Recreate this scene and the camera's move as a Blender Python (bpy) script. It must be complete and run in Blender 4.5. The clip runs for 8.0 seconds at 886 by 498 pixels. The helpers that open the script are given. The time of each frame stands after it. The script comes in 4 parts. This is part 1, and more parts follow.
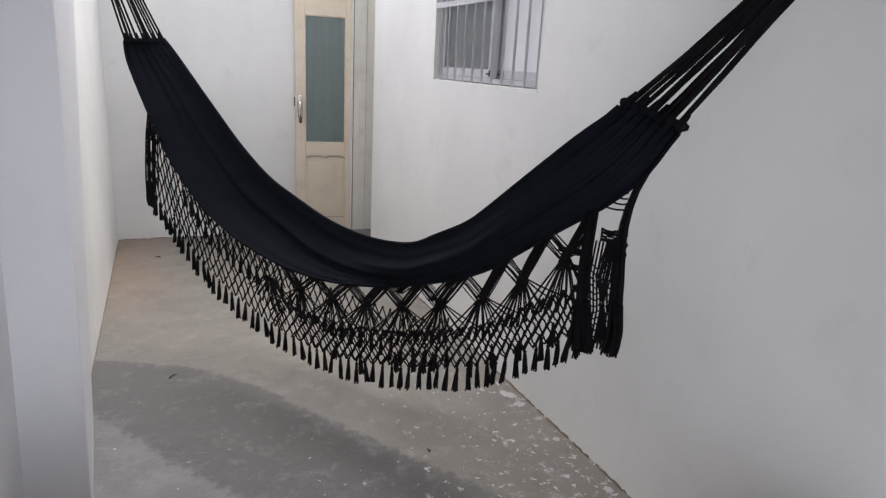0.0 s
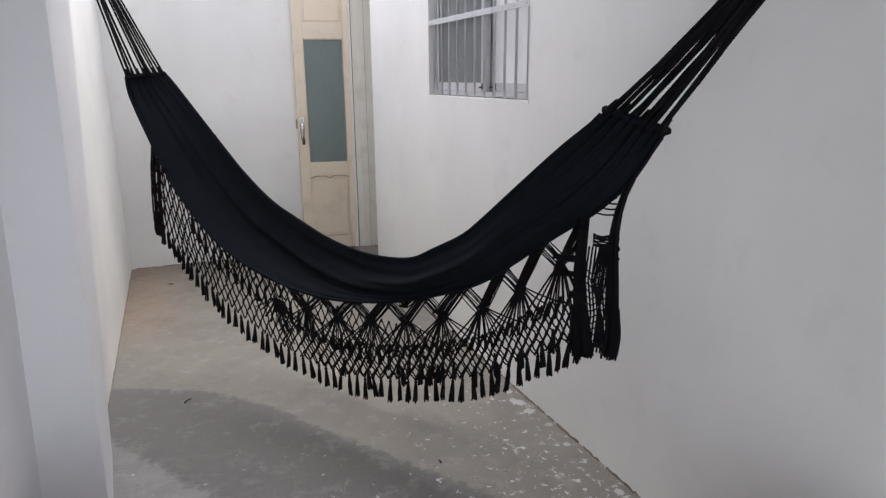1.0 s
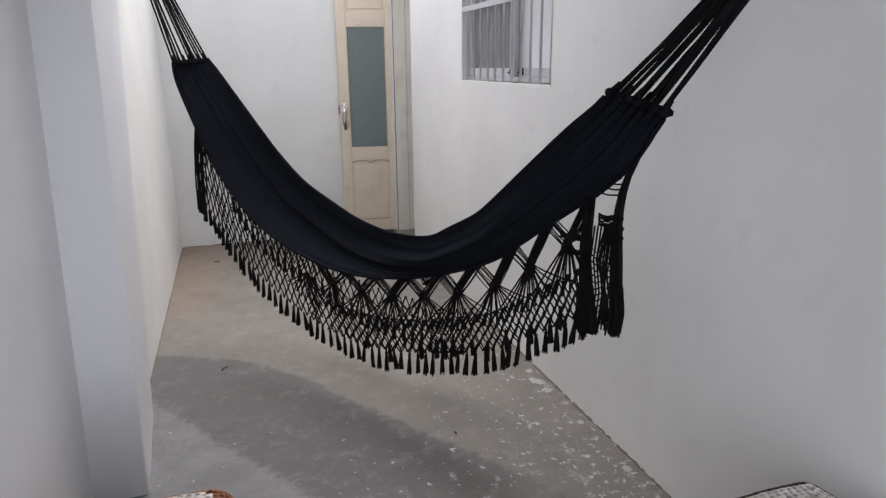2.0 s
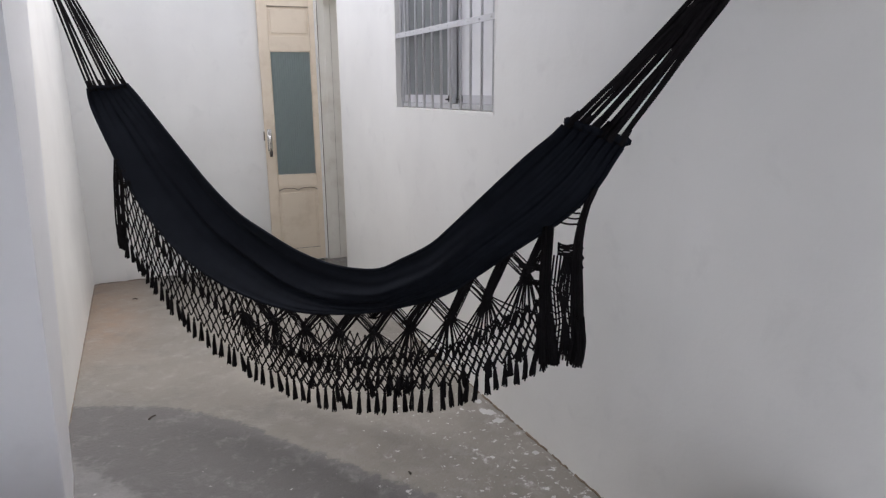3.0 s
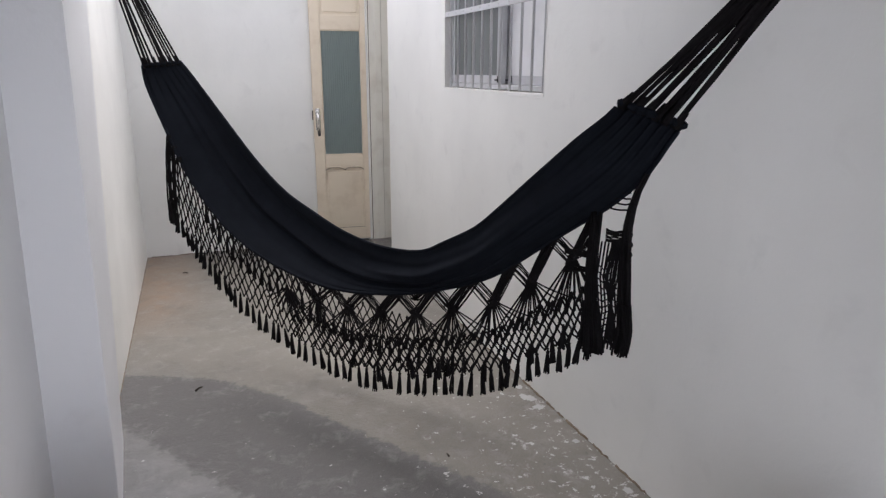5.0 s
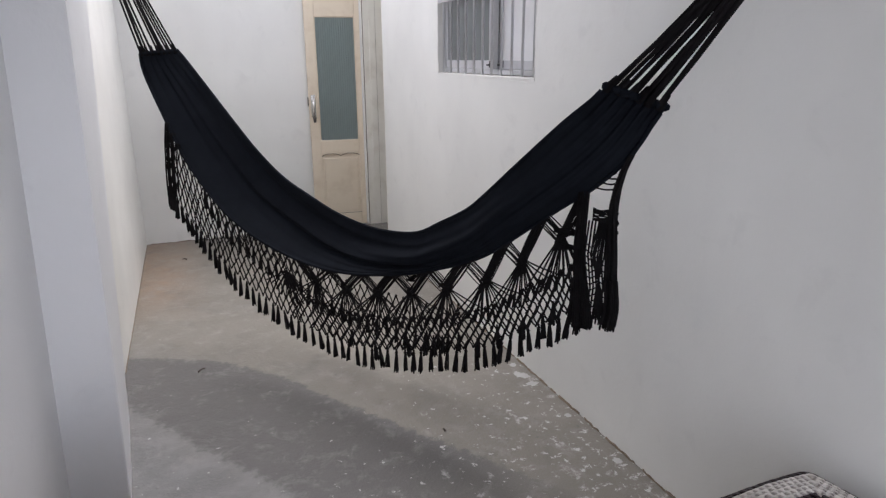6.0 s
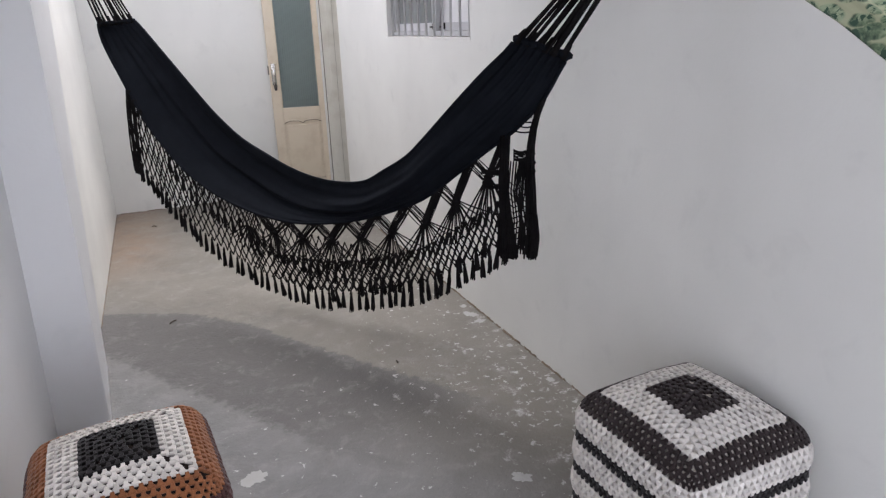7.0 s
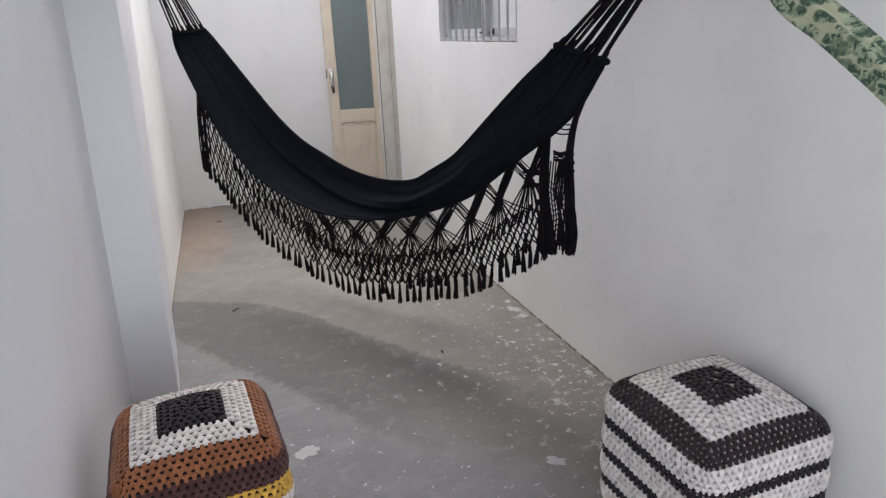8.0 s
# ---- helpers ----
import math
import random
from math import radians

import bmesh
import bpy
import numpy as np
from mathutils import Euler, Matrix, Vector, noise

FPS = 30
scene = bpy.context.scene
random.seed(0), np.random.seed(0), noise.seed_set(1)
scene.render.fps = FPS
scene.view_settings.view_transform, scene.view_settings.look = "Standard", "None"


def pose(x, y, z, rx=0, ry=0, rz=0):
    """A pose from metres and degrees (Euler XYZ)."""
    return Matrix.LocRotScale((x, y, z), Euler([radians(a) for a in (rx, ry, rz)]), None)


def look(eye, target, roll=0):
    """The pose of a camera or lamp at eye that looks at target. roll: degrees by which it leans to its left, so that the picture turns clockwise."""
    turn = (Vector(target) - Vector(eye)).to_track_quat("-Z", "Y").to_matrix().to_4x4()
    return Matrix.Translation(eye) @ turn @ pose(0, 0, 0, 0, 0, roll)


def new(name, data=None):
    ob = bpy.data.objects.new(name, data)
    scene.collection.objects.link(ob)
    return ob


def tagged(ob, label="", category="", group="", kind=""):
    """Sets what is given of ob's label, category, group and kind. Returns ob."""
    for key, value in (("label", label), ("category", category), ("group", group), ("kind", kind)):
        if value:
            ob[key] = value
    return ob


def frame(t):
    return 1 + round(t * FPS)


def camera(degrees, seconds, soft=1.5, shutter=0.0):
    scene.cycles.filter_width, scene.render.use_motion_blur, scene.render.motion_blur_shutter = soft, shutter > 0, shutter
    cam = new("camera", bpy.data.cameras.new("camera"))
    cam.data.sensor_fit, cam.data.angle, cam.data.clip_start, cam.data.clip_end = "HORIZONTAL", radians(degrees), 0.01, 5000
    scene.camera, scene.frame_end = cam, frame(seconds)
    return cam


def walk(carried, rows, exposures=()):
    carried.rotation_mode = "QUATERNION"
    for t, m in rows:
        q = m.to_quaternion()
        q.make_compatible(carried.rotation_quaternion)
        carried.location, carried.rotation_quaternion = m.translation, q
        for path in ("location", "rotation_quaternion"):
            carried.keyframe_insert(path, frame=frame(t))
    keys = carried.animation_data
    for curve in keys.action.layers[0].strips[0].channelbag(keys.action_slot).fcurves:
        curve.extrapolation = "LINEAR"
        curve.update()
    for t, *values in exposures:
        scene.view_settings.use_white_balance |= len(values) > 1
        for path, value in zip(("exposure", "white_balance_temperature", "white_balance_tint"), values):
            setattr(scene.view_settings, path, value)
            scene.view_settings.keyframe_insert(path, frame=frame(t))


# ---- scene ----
cam = camera(68.6, 8.0, soft=1.3)
PATH = [
    (0, (0.344, -5.114, 1.348), (1.117, -3.352, 0.803), 3.0),
    (0.5, (0.357, -5.116, 1.364), (1.218, -3.405, 0.789), 1.6),
    (1, (0.377, -5.168, 1.367), (1.113, -3.38, 0.854), -0.5),
    (1.2, (0.406, -5.218, 1.368), (1.071, -3.403, 0.856), -0.6),
    (2.3, (0.459, -5.299, 1.35), (1.041, -3.465, 0.802), -0.6),
    (2.5, (0.441, -5.269, 1.351), (1.106, -3.449, 0.856), 0.5),
    (3, (0.384, -5.184, 1.365), (1.205, -3.424, 0.887), -0.4),
    (3.5, (0.402, -5.16, 1.373), (1.247, -3.411, 0.896), 0.7),
    (4, (0.424, -5.163, 1.37), (1.211, -3.399, 0.852), 0.4),
    (4.2, (0.416, -5.15, 1.367), (1.18, -3.375, 0.851), -0.0),
    (5.3, (0.385, -5.164, 1.353), (1.067, -3.362, 0.818), 0.3),
    (5.5, (0.379, -5.159, 1.349), (1.13, -3.39, 0.797), 0.6),
    (6, (0.379, -5.232, 1.36), (1.073, -3.445, 0.79), -0.4),
    (6.5, (0.408, -5.432, 1.324), (0.977, -3.616, 0.711), -0.2),
    (7, (0.4, -5.516, 1.326), (1.145, -3.778, 0.674), -1.8),
    (7.5, (0.361, -5.536, 1.333), (1.161, -3.861, 0.587), -2.3),
    (8, (0.382, -5.655, 1.349), (0.975, -3.857, 0.705), -2.5),
]
walk(cam, [(t, look(eye, target, roll)) for t, eye, target, roll in PATH], [(t, stops, 6140, 17.0) for t, stops in ((0.0, 2.08), (1.0, 2.03), (3.0, 1.97), (4.2, 1.98), (5.5, 2.05), (6.5, 2.08), (7.5, 2.22), (8.0, 2.13))])

# ---- world and light ----
world = bpy.data.worlds.new("overcast_sky")
scene.world = world
world.use_nodes = True
wn = world.node_tree.nodes
wl = world.node_tree.links
sky = wn.new("ShaderNodeTexSky")
sky.sky_type = "NISHITA"
sky.sun_disc = False
sky.sun_elevation = radians(61)
sky.sun_rotation = radians(19)
wn["Background"].inputs["Strength"].default_value = 0.15
haze = wn.new("ShaderNodeHueSaturation")
haze.inputs["Saturation"].default_value = 0.18
wl.new(sky.outputs["Color"], haze.inputs["Color"])
wl.new(haze.outputs["Color"], wn["Background"].inputs["Color"])

sun = new("sun", bpy.data.lights.new("sun", "SUN"))
sun.data.energy = 1.15
sun.data.angle = radians(60)
sun.data.color = (1.0, 0.94, 0.80)
sun.matrix_world = look((0, 0, 0), (-0.18, -0.52, -1.0))


# ---- materials ----
class Nodes:
    """Short way to write a node material."""

    def __init__(self, name):
        self.mat = bpy.data.materials.new(name)
        self.mat.use_nodes = True
        self.tree = self.mat.node_tree
        self.bsdf = self.tree.nodes["Principled BSDF"]
        self.coord = self.tree.nodes.new("ShaderNodeTexCoord").outputs["Object"]
        self.geo = self.tree.nodes.new("ShaderNodeNewGeometry")
        self.world_pos = self.geo.outputs["Position"]

    def link(self, a, b):
        self.tree.links.new(a, b)

    def set(self, **values):
        for key, v in values.items():
            slot = self.bsdf.inputs[key.replace("_", " ")]
            if isinstance(v, (int, float, tuple)):
                slot.default_value = v
            else:
                self.link(v, slot)
        return self

    def noise(self, scale, detail=4, rough=0.55, vec=None, distort=0.0, colour=False):
        n = self.tree.nodes.new("ShaderNodeTexNoise")
        n.inputs["Scale"].default_value = scale
        n.inputs["Detail"].default_value = detail
        n.inputs["Roughness"].default_value = rough
        n.inputs["Distortion"].default_value = distort
        self.link(vec or self.world_pos, n.inputs["Vector"])
        return n.outputs["Color" if colour else "Fac"]

    def voronoi(self, scale, vec=None, feature="F1", out="Distance", random=1.0):
        n = self.tree.nodes.new("ShaderNodeTexVoronoi")
        n.feature = feature
        n.inputs["Scale"].default_value = scale
        n.inputs["Randomness"].default_value = random
        self.link(vec or self.world_pos, n.inputs["Vector"])
        return n.outputs[out]

    def ramp(self, fac, *stops):
        n = self.tree.nodes.new("ShaderNodeValToRGB")
        e = n.color_ramp.elements
        while len(e) < len(stops):
            e.new(0.5)
        for el, (p, c) in zip(e, stops):
            el.position = p
            el.color = (c, c, c, 1) if isinstance(c, (int, float)) else (*c, 1)
        self.link(fac, n.inputs["Fac"])
        return n.outputs["Color"]

    def mix(self, fac, a, b, mode="MIX"):
        n = self.tree.nodes.new("ShaderNodeMix")
        n.data_type = "RGBA"
        n.blend_type = mode
        sock = [q for q in n.inputs if q.enabled]
        for q, v in zip(sock, (fac, a, b)):
            if isinstance(v, (int, float)):
                q.default_value = v
            elif isinstance(v, tuple):
                q.default_value = (*v, 1)
            else:
                self.link(v, q)
        return [q for q in n.outputs if q.enabled][0]

    def math(self, op, a, b=0.0, c=0.0):
        n = self.tree.nodes.new("ShaderNodeMath")
        n.operation = op
        for q, v in zip(n.inputs, (a, b, c)):
            if isinstance(v, (int, float)):
                q.default_value = v
            else:
                self.link(v, q)
        return n.outputs[0]

    def dot(self, vec, direction):
        n = self.tree.nodes.new("ShaderNodeVectorMath")
        n.operation = "DOT_PRODUCT"
        self.link(vec, n.inputs[0])
        n.inputs[1].default_value = direction
        return n.outputs["Value"]

    def scaled(self, vec, by):
        n = self.tree.nodes.new("ShaderNodeVectorMath")
        n.operation = "MULTIPLY"
        self.link(vec, n.inputs[0])
        n.inputs[1].default_value = by
        return n.outputs["Vector"]

    def step(self, v, lo, hi):
        n = self.tree.nodes.new("ShaderNodeMapRange")
        n.interpolation_type = "SMOOTHSTEP"
        n.inputs["From Min"].default_value = lo
        n.inputs["From Max"].default_value = hi
        self.link(v, n.inputs["Value"])
        return n.outputs["Result"]

    def bump(self, height, strength=0.3, distance=0.01):
        n = self.tree.nodes.new("ShaderNodeBump")
        n.inputs["Strength"].default_value = strength
        n.inputs["Distance"].default_value = distance
        self.link(height, n.inputs["Height"])
        self.link(n.outputs["Normal"], self.bsdf.inputs["Normal"])
        return self


def make_plaster(name, light, dark, rough=0.6):
    m = Nodes(name)
    big = m.noise(1.3, 3, 0.5)
    mid = m.noise(7, 5, 0.6, distort=0.4)
    streak = m.noise(1.0, 4, 0.6, vec=m.scaled(m.world_pos, (9, 9, 0.7)))
    c = m.mix(m.ramp(big, (0.35, 0.0), (0.7, 1.0)), light, dark)
    c = m.mix(m.math("MULTIPLY", m.ramp(streak, (0.52, 0.0), (0.75, 1.0)), 0.06), c, tuple(v * 0.82 for v in dark))
    c = m.mix(m.math("MULTIPLY", m.ramp(mid, (0.58, 0.0), (0.75, 1.0)), 0.30), c, tuple(v * 0.86 for v in dark))
    m.set(Base_Color=c, Roughness=rough)
    h = m.math("ADD", m.math("MULTIPLY", mid, 0.8), m.math("MULTIPLY", m.noise(70, 3, 0.6), 0.10))
    return m.bump(m.math("ADD", h, m.math("MULTIPLY", big, 2.4)), 0.20, 0.014).mat


def make_concrete():
    m = Nodes("worn_concrete")
    p = m.world_pos
    big, mid, fine = m.noise(1.1, 4, 0.6), m.noise(6, 6, 0.65, distort=0.5), m.noise(70, 4, 0.7)
    warm = m.mix(m.ramp(big, (0.3, 0.0), (0.7, 1.0)), (0.148, 0.137, 0.117), (0.190, 0.175, 0.150))
    grey = m.mix(m.ramp(mid, (0.35, 0.0), (0.68, 1.0)), (0.142, 0.140, 0.139), (0.205, 0.203, 0.202))
    # Older warm screed at the far end, greyer cement at the near end.
    across = m.math("ADD", m.dot(p, (-0.834, -0.552, 0)), -0.836)
    along = m.math("ADD", m.dot(p, (0.552, -0.834, 0)), -1.725)
    wob = m.math("MULTIPLY", m.math("SUBTRACT", m.noise(3.2, 5, 0.62), 0.5), 0.22)
    wob2 = m.math("MULTIPLY", m.math("SUBTRACT", m.noise(26, 3, 0.6), 0.5), 0.05)
    edge = m.math("ADD", across, m.math("ADD", wob, wob2))
    c = m.mix(m.step(edge, 0.05, 0.75), warm, grey)
    # A long darker band crossing the alley, ragged along both edges.
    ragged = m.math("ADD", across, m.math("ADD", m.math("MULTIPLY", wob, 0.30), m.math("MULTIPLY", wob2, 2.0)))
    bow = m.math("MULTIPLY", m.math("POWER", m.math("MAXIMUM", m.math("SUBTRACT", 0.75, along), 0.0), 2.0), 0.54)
    band_edge = m.math("SUBTRACT", ragged, m.math("ADD", bow, 0.027))
    inside = m.math("MULTIPLY", m.step(band_edge, -0.010, 0.022), m.math("SUBTRACT", 1.0, m.step(ragged, 0.535, 0.580)))
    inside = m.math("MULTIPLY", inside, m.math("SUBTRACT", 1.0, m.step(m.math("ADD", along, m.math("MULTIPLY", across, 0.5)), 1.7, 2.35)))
    band_tone = m.mix(m.ramp(mid, (0.3, 0.0), (0.72, 1.0)), (0.078, 0.074, 0.072), (0.112, 0.107, 0.104))
    c = m.mix(m.math("MULTIPLY", inside, 0.93), c, band_tone)
    # Rusty tint by the far corner.
    rust = m.math("MULTIPLY", m.math("SUBTRACT", 1.0, m.step(m.dot(p, (1, 0, 0)), 0.05, 0.5)), m.step(m.dot(p, (0, 1, 0)), -1.9, -0.9))
    c = m.mix(m.math("MULTIPLY", rust, m.math("MULTIPLY", mid, 0.9)), c, (0.33, 0.215, 0.14))
    # Dark pores and dirty blotches.
    c = m.mix(m.math("MULTIPLY", m.ramp(m.noise(15, 6, 0.7), (0.60, 0.0), (0.78, 1.0)), 0.55), c, (0.13, 0.12, 0.11))
    c = m.mix(m.math("MULTIPLY", m.ramp(m.noise(38, 3, 0.6), (0.66, 0.0), (0.74, 1.0)), 0.6), c, (0.10, 0.095, 0.09))
    # Trodden mottling at hand and foot scale.
    c = m.mix(m.math("MULTIPLY", m.ramp(m.noise(3.4, 7, 0.72, distort=0.7), (0.50, 0.0), (0.66, 1.0)), 0.30), c, (0.085, 0.08, 0.074))
    c = m.mix(m.math("MULTIPLY", m.ramp(m.noise(11, 7, 0.75, distort=0.4), (0.52, 0.0), (0.70, 1.0)), 0.32), c, (0.31, 0.30, 0.285))
    # White paint and lime splashes, denser along the window wall and the near end.
    near_wall = m.math("ADD", m.math("MULTIPLY", m.step(m.dot(p, (1, 0, 0)), 0.8, 1.72), 0.068), m.math("MULTIPLY", m.step(m.dot(p, (0, -1, 0)), 2.3, 3.6), 0.05))
    dots = m.math("ADD", m.noise(30, 4, 0.65, distort=0.3), near_wall)
    c = m.mix(m.math("MULTIPLY", m.step(dots, 0.688, 0.755), 0.72), c, (0.50, 0.495, 0.48))
    drops = m.math("ADD", m.noise(10, 6, 0.72, distort=0.3), near_wall)
    c = m.mix(m.math("MULTIPLY", m.step(drops, 0.678, 0.78), 0.60), c, (0.46, 0.455, 0.44))
    c = m.mix(m.math("MULTIPLY", m.math("ADD", m.math("SUBTRACT", fine, 0.5), 0.25), 1.0), c, (0.5, 0.5, 0.5), "OVERLAY")
    m.set(Base_Color=c, Roughness=m.ramp(mid, (0.3, 0.62), (0.7, 0.85)))
    return m.bump(m.math("ADD", m.math("MULTIPLY", mid, 1.4), m.math("MULTIPLY", fine, 0.8)), 0.5, 0.014).mat


def make_paint(name, colour, rough=0.4, wear=(0.5, 0.45, 0.36), amount=0.3, metal=0.0):
    m = Nodes(name)
    n = m.noise(9, 5, 0.6)
    fine = m.noise(1.0, 4, 0.6, vec=m.scaled(m.world_pos, (120, 120, 9)))
    c = m.mix(m.math("MULTIPLY", m.ramp(n, (0.5, 0.0), (0.75, 1.0)), amount), colour, wear)
    m.set(Base_Color=c, Roughness=rough, Metallic=metal)
    return m.bump(m.math("ADD", n, m.math("MULTIPLY", fine, 0.4)), 0.12, 0.004).mat


def make_cloth(name, colour, scale=900, rough=0.9, tint=None):
    m = Nodes(name)
    weave = m.math("MULTIPLY", m.math("SINE", m.math("MULTIPLY", m.dot(m.world_pos, (0.55, -0.83, 0.2)), scale)), m.math("SINE", m.math("MULTIPLY", m.dot(m.world_pos, (0.0, 0.1, 1.0)), scale)))
    n = m.noise(14, 5, 0.65)
    c = m.mix(m.ramp(n, (0.35, 0.0), (0.7, 1.0)), colour, tint or tuple(v * 1.6 for v in colour))
    m.set(Base_Color=c, Roughness=rough)
    m.bsdf.inputs["Specular IOR Level"].default_value = 0.03
    return m.bump(m.math("ADD", m.math("MULTIPLY", weave, 0.3), n), 0.25, 0.003).mat


def make_yarn(name, colour):
    m = Nodes(name)
    rnd = m.geo.outputs["Random Per Island"]
    fibre = m.noise(1.0, 3, 0.6, vec=m.scaled(m.coord, (260, 260, 420)))
    c = m.mix(m.ramp(rnd, (0.0, 0.0), (1.0, 1.0)), tuple(v * 0.78 for v in colour), tuple(min(1, v * 1.12) for v in colour))
    c = m.mix(m.math("MULTIPLY", fibre, 0.35), c, tuple(v * 0.55 for v in colour))
    m.set(Base_Color=c, Roughness=0.92, Sheen_Weight=0.15)
    m.bsdf.inputs["Specular IOR Level"].default_value = 0.15
    return m.bump(fibre, 0.5, 0.003).mat


def make_leaf_print():
    m = Nodes("green_leaf_print_cotton")
    v = m.voronoi(42, vec=m.scaled(m.coord, (1, 1, 1.7)), out="Distance")
    veins = m.noise(62, 3, 0.5, distort=1.8)
    base = m.ramp(m.noise(26, 4, 0.6, vec=m.coord, distort=1.2), (0.36, (0.045, 0.075, 0.05)), (0.46, (0.15, 0.21, 0.125)), (0.56, (0.34, 0.40, 0.26)), (0.7, (0.20, 0.27, 0.17)))
    c = m.mix(m.step(veins, 0.5, 0.56), base, (0.04, 0.085, 0.055))
    c = m.mix(m.step(v, 0.55, 0.7), c, (0.42, 0.43, 0.28))
    m.set(Base_Color=c, Roughness=0.85)
    return m.bump(m.noise(300, 2, 0.5), 0.2, 0.002).mat


def make_glass(name, colour, rough, trans, spec=0.5):
    m = Nodes(name)
    m.set(Base_Color=colour, Roughness=rough, Transmission_Weight=trans, IOR=1.45)
    m.bsdf.inputs["Specular IOR Level"].default_value = spec
    return m.mat


WHITE = make_plaster("white_painted_plaster", (0.815, 0.805, 0.765), (0.715, 0.705, 0.67))
GREYWHITE = make_plaster("cool_white_plaster", (0.79, 0.79, 0.795), (0.72, 0.72, 0.73), 0.5)
PAVING = make_plaster("pale_grey_paving", (0.52, 0.52, 0.52), (0.42, 0.42, 0.42), 0.8)
CONCRETE = make_concrete()
CREAM = make_paint("cream_gloss_paint", (0.74, 0.635, 0.49), 0.38, (0.50, 0.38, 0.25), 0.35)
JAMB = make_paint("ivory_gloss_paint", (0.80, 0.77, 0.69), 0.4, (0.45, 0.37, 0.28), 0.3)
GRIME = make_paint("dark_seam_dirt", (0.16, 0.12, 0.085), 0.8, (0.08, 0.06, 0.05), 0.5)
IRON = make_paint("light_grey_painted_iron", (0.56, 0.56, 0.57), 0.42, (0.42, 0.42, 0.42), 0.4)
ALU = make_paint("grey_aluminium_frame", (0.50, 0.50, 0.51), 0.4, (0.40, 0.40, 0.40), 0.4)
BLACKPLASTIC = make_paint("black_plastic", (0.02, 0.02, 0.022), 0.45, (0.05, 0.05, 0.05), 0.3)
CHROME = make_paint("worn_chrome", (0.62, 0.60, 0.57), 0.16, (0.45, 0.42, 0.38), 0.4, 1.0)
BRONZE = make_paint("dark_worn_metal", (0.10, 0.09, 0.08), 0.35, (0.2, 0.18, 0.15), 0.4, 0.8)
REEDED = make_glass("teal_reeded_glass", (0.37, 0.44, 0.425, 1), 0.16, 0.0)
PANE = make_glass("smoked_window_glass", (0.235, 0.25, 0.25, 1), 0.12, 0.25)
FROST = make_paint("white_window_panel", (0.82, 0.82, 0.82), 0.3, (0.66, 0.66, 0.66), 0.3)
BLACKCLOTH = make_cloth("black_cotton_canvas", (0.0082, 0.0095, 0.0128), 1400, 0.95, (0.0105, 0.0122, 0.0162))
BLACKCORD = make_cloth("black_cotton_cord", (0.0088, 0.0080, 0.0084), 2600, 0.95)
DARKYARN = make_yarn("dark_brown_yarn", (0.025, 0.016, 0.016))
CREAMYARN = make_yarn("cream_yarn", (0.69, 0.645, 0.60))
ORANGEYARN = make_yarn("burnt_orange_yarn", (0.29, 0.112, 0.047))
MAROONYARN = make_yarn("maroon_brown_yarn", (0.085, 0.036, 0.032))
YELLOWYARN = make_yarn("mustard_yellow_yarn", (0.62, 0.37, 0.06))
BLACKYARN = make_yarn("near_black_yarn", (0.014, 0.011, 0.012))
INNERDARK = make_cloth("dark_brown_lining", (0.018, 0.013, 0.012), 600)
INNERGREY = make_cloth("grey_beige_lining", (0.42, 0.38, 0.34), 600)
LEAFPRINT = make_leaf_print()
TWIG = make_paint("dry_leaf_litter", (0.05, 0.04, 0.03), 0.8, (0.09, 0.07, 0.05), 0.5)
LIME = make_paint("dried_lime_splash", (0.35, 0.345, 0.335), 0.8, (0.45, 0.44, 0.42), 0.5)


# ---- mesh helpers ----
def link_mesh(name, bm, material, parent=None, label="", smooth=False):
    me = bpy.data.meshes.new(name)
    bm.to_mesh(me)
    bm.free()
    me.materials.append(material)
    if smooth:
        me.polygons.foreach_set("use_smooth", [True] * len(me.polygons))
    ob = new(name, me)
    ob.parent = parent
    if label:
        ob["label"] = label
    return ob


def part(name, bm, material, parent, label="", smooth=False):
    return link_mesh(name, bm, material, parent, label, smooth)


def raw_mesh(name, verts, faces, material, parent=None, label="", smooth=False):
    me = bpy.data.meshes.new(name)
    me.from_pydata([tuple(v) for v in verts], [], faces)
    me.update()
    me.materials.append(material)
    if smooth:
        me.polygons.foreach_set("use_smooth", [True] * len(me.polygons))
    ob = new(name, me)
    ob.parent = parent
    if label:
        ob["label"] = label
    return ob


def box(lo, hi, bevel=0.0, bm=None, segments=2):
    own = bmesh.new()
    made = bmesh.ops.create_cube(own, size=1)
    for v in made["verts"]:
        v.co = Vector([(a + b) / 2 + c * (b - a) for a, b, c in zip(lo, hi, v.co)])
    if bevel:
        bmesh.ops.bevel(own, geom=own.edges[:], offset=bevel, segments=segments, profile=0.5, affect="EDGES")
    if bm is None:
        return own
    me = bpy.data.meshes.new("tmp")
    own.to_mesh(me)
    own.free()
    bm.from_mesh(me)
    bpy.data.meshes.remove(me)
    return bm


def boxes(*spans, bevel=0.0):
    bm = bmesh.new()
    for lo, hi in spans:
        box(lo, hi, bevel, bm)
    return bm


def thing(name, label, category, at=(0, 0, 0), turn=0.0, group=""):
    ob = new(name)
    ob.matrix_basis = pose(*at, 0, 0, turn)
    return tagged(ob, label, category, group)


def setting(ob, label, category):
    return tagged(ob, label, category, kind="structure")


